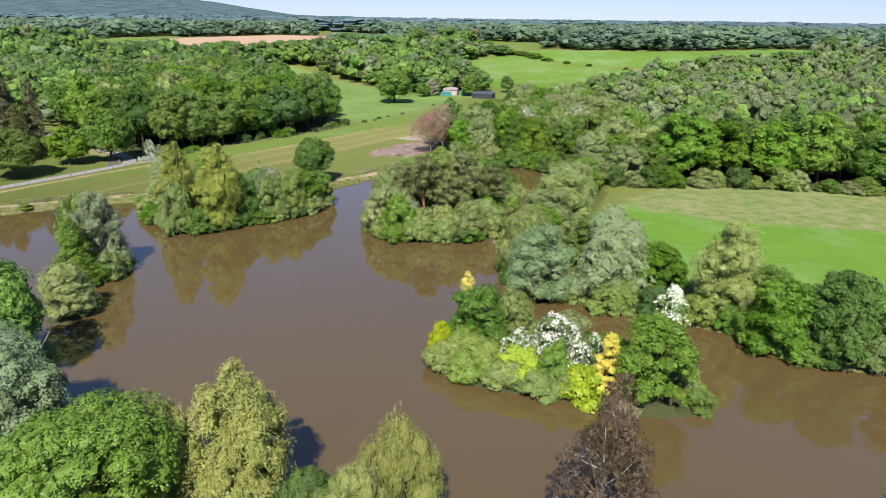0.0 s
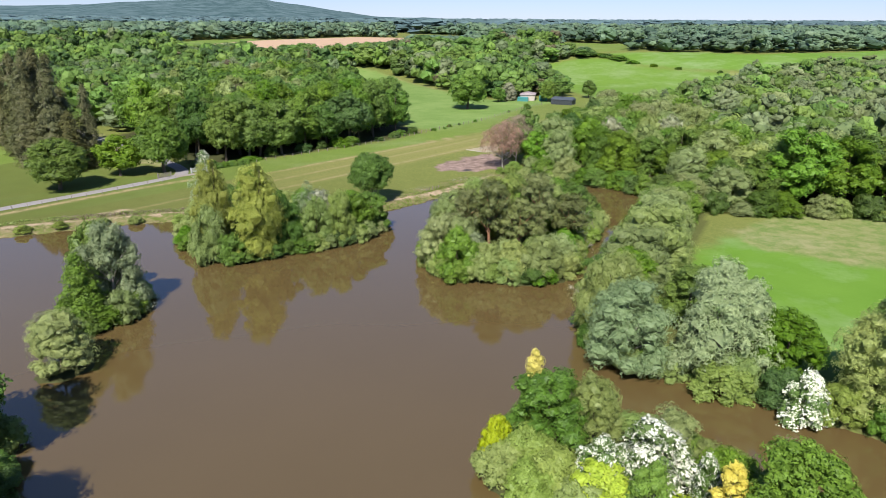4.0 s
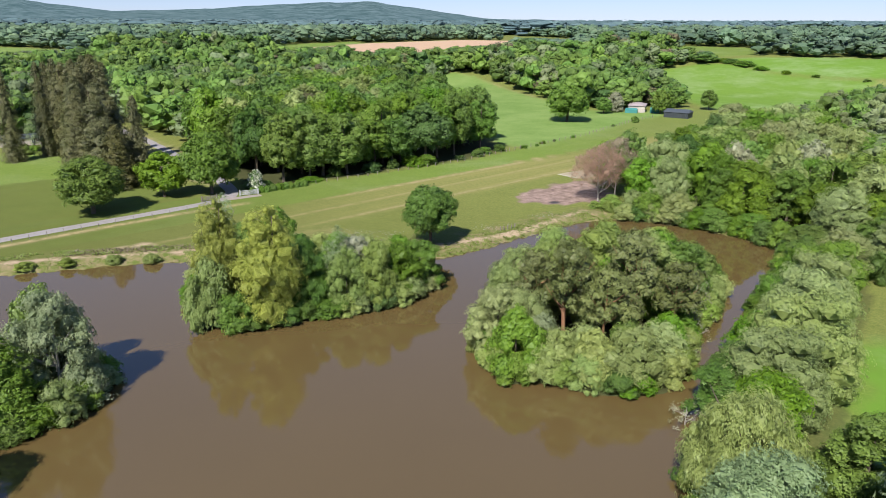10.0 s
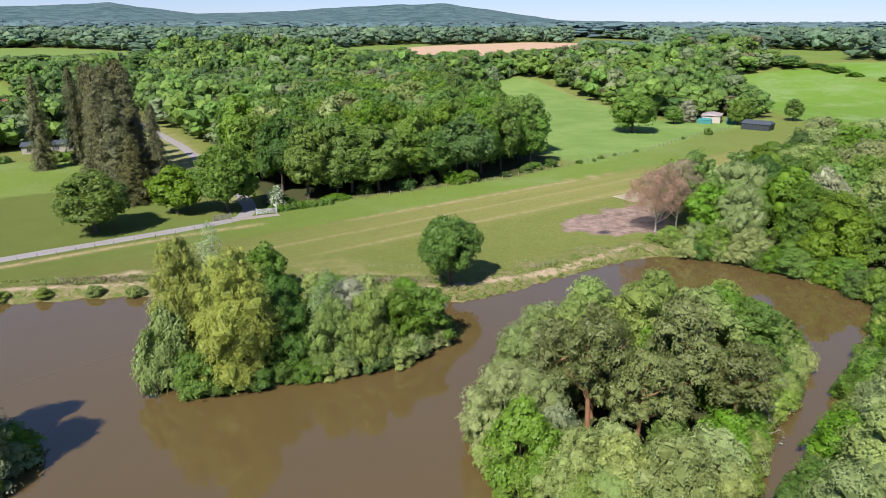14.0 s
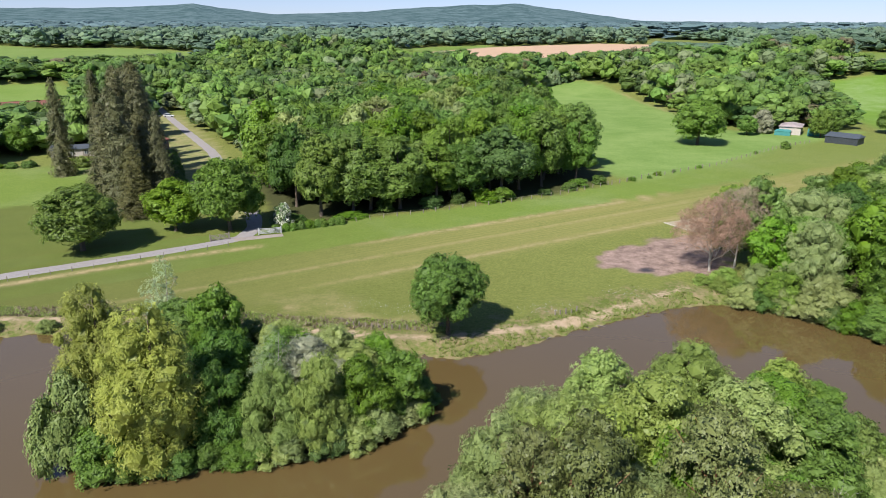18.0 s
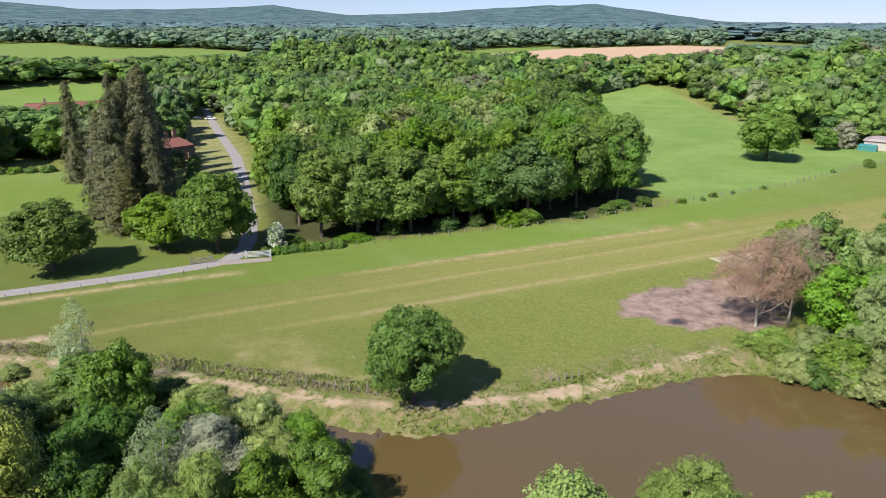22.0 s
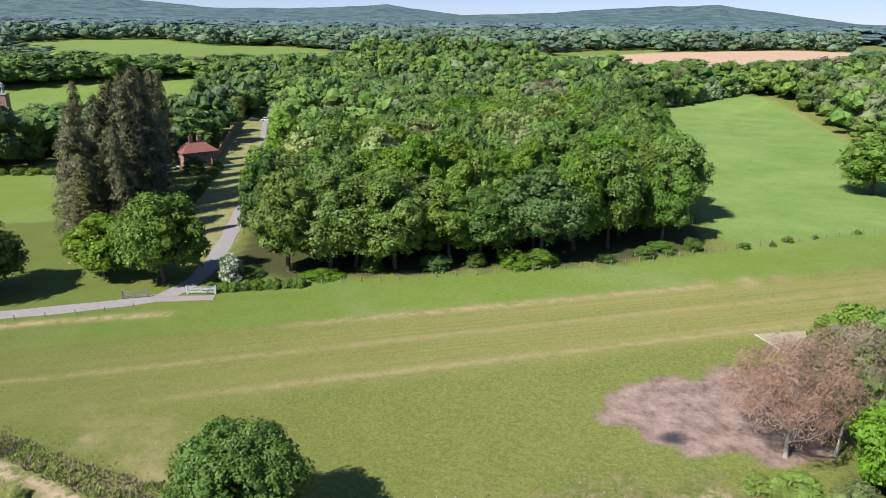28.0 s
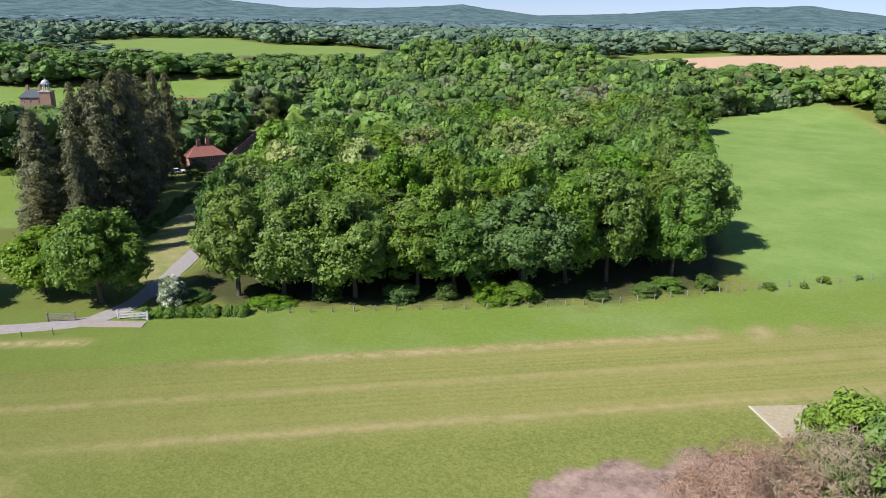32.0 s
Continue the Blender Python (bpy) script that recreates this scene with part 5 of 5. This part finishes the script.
# The tower with its white cupola.
t = tagged(new("clock_tower"), "pale stone tower with a white cupola and lead dome", "tower")
t.matrix_world = Matrix.Translation((-234.5, 271, ground_z(-234.5, 271) - 0.2)) @ Matrix.Rotation(radians(30), 4, "Z")
part("shaft", boxed(-2.2, -2.2, 0, 2.2, 2.2, 9), BRICK, t)
part("cornice", boxed(-2.5, -2.5, 9, 2.5, 2.5, 9.4), PALE_STONE, t)
for i in range(8):
    a = i * math.pi / 4
    part("column", boxed(1.2 * math.cos(a) - 0.15, 1.2 * math.sin(a) - 0.15, 9.4, 1.2 * math.cos(a) + 0.15, 1.2 * math.sin(a) + 0.15, 12.2), WHITE_PAINT, t)
bm = bmesh.new()
bmesh.ops.create_uvsphere(bm, u_segments=12, v_segments=8, radius=1.6)
bmesh.ops.delete(bm, geom=[q for q in bm.verts if q.co.z < -0.05], context="VERTS")
bmesh.ops.translate(bm, vec=(0, 0, 12.4), verts=bm.verts)
part("dome", bm, LEAD, t)
part("drum", boxed(-1.5, -1.5, 12.1, 1.5, 1.5, 12.45), WHITE_PAINT, t)
part("finial", boxed(-0.08, -0.08, 13.9, 0.08, 0.08, 15.2), LEAD, t)

# Sheds by the airstrip.
s = tagged(new("shed"), "low black clad shed with a grey sloping roof", "shed")
s.matrix_world = Matrix.Translation((127, 245.5, ground_z(127, 245) - 0.1)) @ Matrix.Rotation(radians(-44), 4, "Z")
part("wall", boxed(-5, -3.2, 0, 5, 3.2, 2.3), DARK_TIN, s)
part("roof", hip_roof(10, 6.4, 2.3, 1.1, 0.3, 0.6, 0.12), SLATE_TIN, s)
for i in range(10):
    part("cladding_board", boxed(-5 + i + 0.04, -3.26, 0.05, -4 + i - 0.04, -3.2, 2.25), DARK_TIN, s)
part("door", boxed(-1.2, -3.3, 0.05, 1.2, -3.26, 2.1), DARK_TIN, s)
s = tagged(new("lean_to"), "low teal corrugated lean-to store", "shed")
s.matrix_world = Matrix.Translation((114.0, 263.0, ground_z(112, 262) - 0.1)) @ Matrix.Rotation(radians(-28), 4, "Z")
part("wall", boxed(-2.6, -1.5, 0, 2.6, 1.5, 1.5), TEAL_TIN, s)
part("roof", hip_roof(5.2, 3.0, 1.5, 0.6, 0.1, 0.6, 0.1), TEAL_TIN, s)
s = tagged(new("container"), "teal steel storage container beside the barn", "container")
s.matrix_world = Matrix.Translation((124.5, 262.0, ground_z(124, 262) - 0.1)) @ Matrix.Rotation(radians(-28), 4, "Z")
part("body", boxed(-2, -1.2, 0, 2, 1.2, 2.5), TEAL_TIN, s)
for i in range(8):
    part("rib", boxed(-1.95 + i * 0.5, -1.26, 0.1, -1.75 + i * 0.5, -1.2, 2.4), TEAL_TIN, s)

# The brick wall along the drive.
gw = tagged(new("garden_wall"), "old brick garden wall along the drive", "wall")
p0, p1 = Vector((-90, 211, 0)), Vector((-134, 290, 0))
n = 22
for i in range(n):
    m = p0.lerp(p1, (i + 0.5) / n)
    ob = part("wall_panel", boxed(-2.06, -0.18, 0, 2.06, 0.18, 2.3), BRICK, gw)
    ob.matrix_world = Matrix.Translation((m.x, m.y, ground_z(m.x, m.y) - 0.1)) @ Matrix.Rotation(math.atan2(p1.y - p0.y, p1.x - p0.x), 4, "Z")


# ---- gates, fences, cars ----
def gate(name, a, b, mat, label, h=1.15):
    """A five-barred field gate between two posts."""
    ob = tagged(new(name), label, "gate")
    l = math.dist(a, b)
    ob.matrix_world = Matrix.Translation((*a, ground_z(*a) - 0.05)) @ Matrix.Rotation(math.atan2(b[1] - a[1], b[0] - a[0]), 4, "Z")
    for i in range(5):
        z = 0.2 + i * (h - 0.25) / 4
        part("bar", boxed(0.1, -0.025, z, l - 0.1, 0.025, z + 0.10), mat, ob)
    for sx in (0.1, l / 2 - 0.05, l - 0.2):
        part("stile", boxed(sx, -0.045, 0.12, sx + 0.1, -0.025, h + 0.05), mat, ob)
    bm = bmesh.new()
    box(bm, 0.1, 0.025, -0.05, math.hypot(l - 0.3, h - 0.3), 0.045, 0.05)
    bmesh.ops.rotate(bm, cent=(0.1, 0, 0), matrix=Matrix.Rotation(-math.atan2(h - 0.3, l - 0.3), 3, "Y"), verts=bm.verts)
    bmesh.ops.translate(bm, vec=(0, 0, 0.2), verts=bm.verts)
    part("brace", bm, mat, ob)
    for sx in (-0.12, l - 0.06):
        part("post", boxed(sx, -0.09, -0.2, sx + 0.18, 0.09, h + 0.25), mat, ob)
    return ob


gate("field_gate", (-36.0, 130.0), (-32.2, 131.4), WHITE_PAINT, "white painted five-barred gate beside the drive")
gate("field_gate", (-43.4, 125.2), (-40.6, 127.0), OLD_WOOD, "grey weathered wooden gate standing open by the lane")


def fence(name, line, gap, label, h=1.1, wires=2, thick=0.07):
    ob = tagged(new(name), label, "fence")
    pts = []
    for (ax, ay), (bx, by) in zip(line, line[1:]):
        k = max(1, round(math.hypot(bx - ax, by - ay) / gap))
        pts += [(ax + (bx - ax) * i / k, ay + (by - ay) * i / k) for i in range(k)]
    pts.append(line[-1])
    base = bpy.data.meshes.new("post")
    bm = boxed(-thick, -thick, -0.3, thick, thick, h)
    bm.to_mesh(base)
    bm.free()
    base.materials.append(OLD_WOOD)
    tops = []
    for x, y in pts:
        z = ground_z(x, y)
        o = sub("post", base, ob)
        o.location = (x, y, z + rng.uniform(-0.12, 0.05))
        o.rotation_euler = (rng.normal(0, 0.04), rng.normal(0, 0.04), rng.uniform(0, 1))
        tops.append((x, y, z))
    for i in range(wires):
        sub("wire", tubes("wire", [[(x, y, z + h * (0.92 - 0.4 * i), 0.012) for x, y, z in tops]], OLD_WOOD, 3), ob)
    return ob


fence("lane_fence", [(-90, 88.5), (-71.5, 100.4), (-64.5, 105.2), (-57, 110.2), (-48.2, 116.4), (-39.3, 122.8)], 3.2, "post and wire fence along the lane", 0.9, 1, 0.045)
fence("meadow_fence", [(38, 178), (49, 187), (62, 197), (72, 204.5), (102, 235), (116, 246)], 3.0, "post and wire fence along the hay meadow")
fence("wood_fence", [(-22, 138.8), (-4, 149.2), (10, 157), (24, 166.4), (37, 177.6)], 3.0, "old post and wire fence along the wood", 0.9, 1)
fence("bank_stakes", [(-12, 90.4), (-7, 89.6), (-3, 89.4)], 0.9, "short weathered stakes beside the sandy path", 0.6, 0)
fence("bank_stakes", [(15.5, 95.2), (18.5, 96.2)], 0.8, "short weathered stakes on the bank", 0.8, 0)


def car(x, y, turn, paint, label):
    ob = tagged(new("car"), label, "car")
    ob.matrix_world = Matrix.Translation((x, y, ground_z(x, y))) @ Matrix.Rotation(radians(turn), 4, "Z")
    bm = boxed(-2.15, -0.87, 0.3, 2.15, 0.87, 0.85)
    bmesh.ops.bevel(bm, geom=list(bm.edges), offset=0.12, segments=2, affect="EDGES")
    part("body", bm, paint, ob)
    bm = bmesh.new()
    vs = [bm.verts.new(p) for p in ((-1.9, -0.8, 0.83), (0.9, -0.8, 0.83), (0.9, 0.8, 0.83), (-1.9, 0.8, 0.83), (-1.4, -0.62, 1.42), (0.2, -0.62, 1.42), (0.2, 0.62, 1.42), (-1.4, 0.62, 1.42))]
    for f in ((4, 5, 6, 7), (0, 1, 5, 4), (1, 2, 6, 5), (2, 3, 7, 6), (3, 0, 4, 7)):
        bm.faces.new([vs[i] for i in f])
    part("cabin", bm, GLASS, ob, "dark glass cabin")
    part("roof", boxed(-1.42, -0.64, 1.41, 0.22, 0.64, 1.46), paint, ob)
    for wx_ in (-1.35, 1.35):
        for wy_ in (-0.8, 0.8):
            bm = bmesh.new()
            bmesh.ops.create_cone(bm, cap_ends=True, segments=14, radius1=0.33, radius2=0.33, depth=0.22)
            bmesh.ops.rotate(bm, cent=(0, 0, 0), matrix=Matrix.Rotation(math.pi / 2, 3, "X"), verts=bm.verts)
            bmesh.ops.translate(bm, vec=(wx_, wy_, 0.33), verts=bm.verts)
            part("wheel", bm, RUBBER, ob)
    return ob


car(-127.6, 299.5, 10, CAR_WHITE, "white parked car beside the drive lawn")
car(-132.6, 298.0, 15, CAR_DARK, "dark parked car beside the lodge")
car(-97.0, 203.0, 60, CAR_WHITE, "white car half hidden behind the lodge shrubs")

# The old pad in the grass at the corner of the meadow.
PAD = [(42, 143), (46.5, 145.4), (51, 147.6), (53.5, 145), (50.5, 139.5), (48, 136.8), (45.4, 137.6), (43.6, 140.4)]
pad = tagged(new("concrete_pad"), "old pale concrete pad breaking up in the grass", "pavement")
bm = bmesh.new()
low = [bm.verts.new((x, y, ground_z(x, y) - 0.1)) for x, y in PAD]
top = [bm.verts.new((x, y, ground_z(x, y) + 0.05)) for x, y in PAD]
bm.faces.new(top)
for i in range(len(PAD)):
    j = (i + 1) % len(PAD)
    bm.faces.new((low[i], low[j], top[j], top[i]))
part("slab", bm, PAD_STONE, pad)
for (ax, ay), (bx, by) in ((PAD[6], PAD[7]), (PAD[7], PAD[0])):
    l = math.dist((ax, ay), (bx, by))
    ob = part("kerb", boxed(0.03, -0.10, -0.1, l - 0.03, 0.10, 0.10), KERB_STONE, pad, "whitish edging kerb")
    ob.matrix_world = Matrix.Translation((ax, ay, ground_z(ax, ay))) @ Matrix.Rotation(math.atan2(by - ay, bx - ax), 4, "Z")

# Trees and shrubs of the park, the meadow hedge and the field.
for x, y, h, w, kind, lv in ((-104, 203, 12, 10, "bare", ""), (-99, 214, 9, 9, "oak", "dark"), (-88, 201, 4.5, 6, "alder", ""), (-112, 224, 11, 10, "oak_fresh", ""), (-120, 235, 12, 11, "oak_fresh", ""), (-126, 262, 11, 9, "oak_fresh", ""),
                             (-141, 296, 10, 10, "sallow", ""), (-131, 205, 9, 9, "oak", ""), (-138, 196, 8, 8, "oak_fresh", ""), (-144, 206, 10, 10, "oak", "dark"), (-104, 190, 3, 5, "bush_green", "hedge")):
    tree(kind, x, y, h, w, leaves=lv, group="trees round the lodges", label="tree in the gardens round the lodges" if kind == "oak" else "")
for x, y, h, w in ((-133, 182, 1.6, 4), (-129, 184, 1.7, 4), (-125.5, 185.5, 1.6, 4), (-122, 187, 1.6, 4), (-118, 188.5, 1.8, 4), (-108, 193, 1.7, 4), (-104, 196, 1.6, 4), (-100, 198, 1.8, 4)):
    tree("hedge", x, y, h, w, "clipped low hedge bush at the park edge", "hedge of the park", leaves="oak")
for x, y, h, w in ((52, 190, 1.2, 2.2), (57.5, 194.5, 0.8, 1.5), (66, 200.5, 0.9, 1.6), (90, 224, 1.0, 1.6), (102.8, 233.5, 2.4, 3.6), (44, 183, 1.1, 2.4), (49, 186, 0.8, 1.6)):
    tree("bush_green", x, y, h, w, "small green shrub on the meadow fence line", "shrubs on the meadow fence", leaves="oak")
for x, y, h, w in ((238, 419, 3.5, 12), (241, 412, 2.5, 9), (243, 405, 3, 11), (245, 398, 2.6, 9), (246, 392, 3.5, 13), (248, 378, 2.5, 9), (254, 362, 2, 6), (262, 346, 1.6, 5), (276, 322, 1.6, 5)):
    tree("bush_green", x, y, h, w, "hedgerow bush between the far fields", "hedge of the far fields", leaves="oak")
tree("oak", 153, 268, 9, 8, "single round tree in the green field")
tree("oak", 124.5, 257, 10, 9, "green tree behind the black shed")
tree("oak", 131, 264, 9, 9, "green tree behind the black shed")
tree("sallow", 108, 268, 9, 9, "greyish tree beside the barn", leaves="twig")
tree("oak_fresh", 101, 262, 7, 8)
for i in range(9):
    tree("hedge", -33.2 + i * 1.35, 132.2 + i * 0.8, 1.5, 2.4, "roadside hedge beside the white gate", "hedge beside the gate", leaves="oak")
for x, y, h, w in ((-37.0, 86.4, 2.0, 3.6), (-64, 86.3, 1.2, 3.4), (-58, 87.2, 1.2, 3.0), (-51, 88.2, 1.3, 3.0), (-45, 87.8, 1.4, 3.2), (-20, 87.2, 1.2, 2.4), (44, 103.4, 2.4, 4.0), (41.0, 106, 2.2, 3.6), (39, 108.5, 1.6, 3.0)):
    tree("bush_green", x, y, h, w, "low green marsh plants on the lake bank", "marsh plants on the bank", leaves="hedge", name="marsh_plant")


for i in range(27):
    y = 154.8 + i * 2.15
    x = np.interp(y, (154.8, 172.1, 192.8, 212), (-60.4, -68.9, -78.9, -88.5))
    tree("hedge", x + rng.uniform(-0.3, 0.3), y, rng.uniform(1.3, 2.2), 3.4, "dark trimmed hedge bush along the drive", "hedge along the drive", leaves="dark")


# ---- loose growth ----
def tufts(name, xs, ys, size, mat, label, blades=5, seed=3):
    r = np.random.default_rng(seed)
    n = len(xs)
    base = np.c_[xs, ys, height(xs, ys) - 0.03]
    V = []
    for _ in range(blades):
        a = r.uniform(0, 6.28, n)
        s = size * r.uniform(0.5, 1.4, n)
        d = np.c_[np.cos(a), np.sin(a), 0 * a]
        side = np.c_[-np.sin(a), np.cos(a), 0 * a]
        o = base + d * (size * 0.3) * r.uniform(0, 1, (n, 1))
        V.append(np.stack([o - side * (s * 0.22)[:, None], o + side * (s * 0.22)[:, None], o + d * (s * 0.6)[:, None] + np.c_[0 * a, 0 * a, s]], 1))
    V = np.concatenate(V).reshape(-1, 3)
    return tagged(new(name, mesh_from(name, V, np.arange(len(V)).reshape(-1, 3), mat)), label, "grass", kind="stuff")


r = np.random.default_rng(21)
x, y = r.uniform(-95, 46, 30000), r.uniform(82, 112, 30000)
d = shore(x, y)
patchy = np.sin(x * 0.55 + 2 * np.sin(y * 0.5)) + np.sin(y * 0.8 + x * 0.21)
keep = (d > 0.15) & (d < 8.5) & (off_line(SAND, x, y) > 1.0) & (patchy > -0.5) & (r.random(len(x)) < np.where(d < 6, 0.95, 0.4))
tufts("bank_grass", x[keep], y[keep], 0.17, GRASS_BLADE, "rough tufted grass on the lake bank", 4)
x, y = r.uniform(-2, 44, 16000), r.uniform(82, 110, 16000)
d = shore(x, y)
keep = (d > 0.1) & (d < 4.2) & (off_line(SAND, x, y) > 0.7) & (np.sin(x * 0.8) + np.sin(y * 1.1 + x * 0.4) > -0.5)
tufts("bank_weeds", x[keep], y[keep], 0.26, LEAF["hedge"], "fresh green weeds between the sandy path and the water", 4, 5)
RIDGE = [(-70, 91.5), (-48, 92.6), (-29, 92.4), (-18.5, 91.0), (-8.3, 90.6), (-0.8, 90.4)]
x, y = r.uniform(-72, 2, 26000), r.uniform(86, 96, 26000)
d = off_line(RIDGE, x, y)
patchy = np.sin(x * 0.9 + 2 * np.sin(y * 0.8)) + np.sin(x * 0.37 + y)
keep = (d < 1.1 + 0.5 * patchy) & (off_line(SAND, x, y) > 0.7) & (r.random(len(x)) < 0.30 + 0.25 * patchy)
tufts("ridge_weeds", x[keep], y[keep], 0.26, LEAF["hedge"], "green weeds on the ridge behind the sandy path", 4, 6)
x, y = r.uniform(-60, 2, 9000), r.uniform(86, 96, 9000)
keep = (off_line(RIDGE, x, y) < 1.6) & (off_line(SAND, x, y) > 0.6) & (r.random(len(x)) < 0.6)
tufts("dry_stubble", x[keep], y[keep], 0.32, LEAF["rust"], "brown dry stalks on the ridge behind the sandy path", 3, 8)
x = np.concatenate([r.normal(cx, 2.2, 90) for cx in (-10.5, -5, 14.6, 27)])
y = np.concatenate([r.normal(cy, 1.0, 90) for cy in (97.5, 96, 97.5, 104.4)])
tufts("daisies", x, y, 0.13, WHITE_PAINT, "small white flowers scattered in the meadow", 2, 9)
x, y = r.uniform(54, 130, 5000), r.uniform(-20, 58, 5000)
keep = inside(FIELDS["east"], x, y) & (masks["rough"][np.clip(np.searchsorted(gy, y), 0, ny - 1), np.clip(np.searchsorted(gx, x), 0, nx - 1)] > 0.5)
tufts("rough_grass", x[keep], y[keep], 0.14, GRASS_BLADE, "pale rough grass in the east field", 3, 4)

# Driftwood and sticks along the water.
for i in range(30):
    s = r.uniform(0.25, 1)
    k = np.interp(s, np.linspace(0, 1, 14), [p[0] for p in LAKE[:14]]), np.interp(s, np.linspace(0, 1, 14), [p[1] for p in LAKE[:14]])
    x, y = k[0] + r.uniform(-0.4, 0.4), k[1] + r.uniform(-0.3, 0.9)
    a, l = r.uniform(0, 6.28), r.uniform(0.5, 1.7)
    z = max(ground_z(x, y), -0.02)
    lines = [[(0, 0, -0.12, 0.07), (l * 0.4 * math.cos(a), l * 0.4 * math.sin(a), 0.10, 0.055), (l * math.cos(a), l * math.sin(a), 0.16, 0.02)]]
    ob = tagged(new("driftwood", tubes("driftwood", lines, (BARK, BARK, BARK, OLD_WOOD)[i % 4], 5)), "dark dead stick lying at the water's edge", "driftwood", "driftwood on the bank")
    ob.location = (x, y, z)
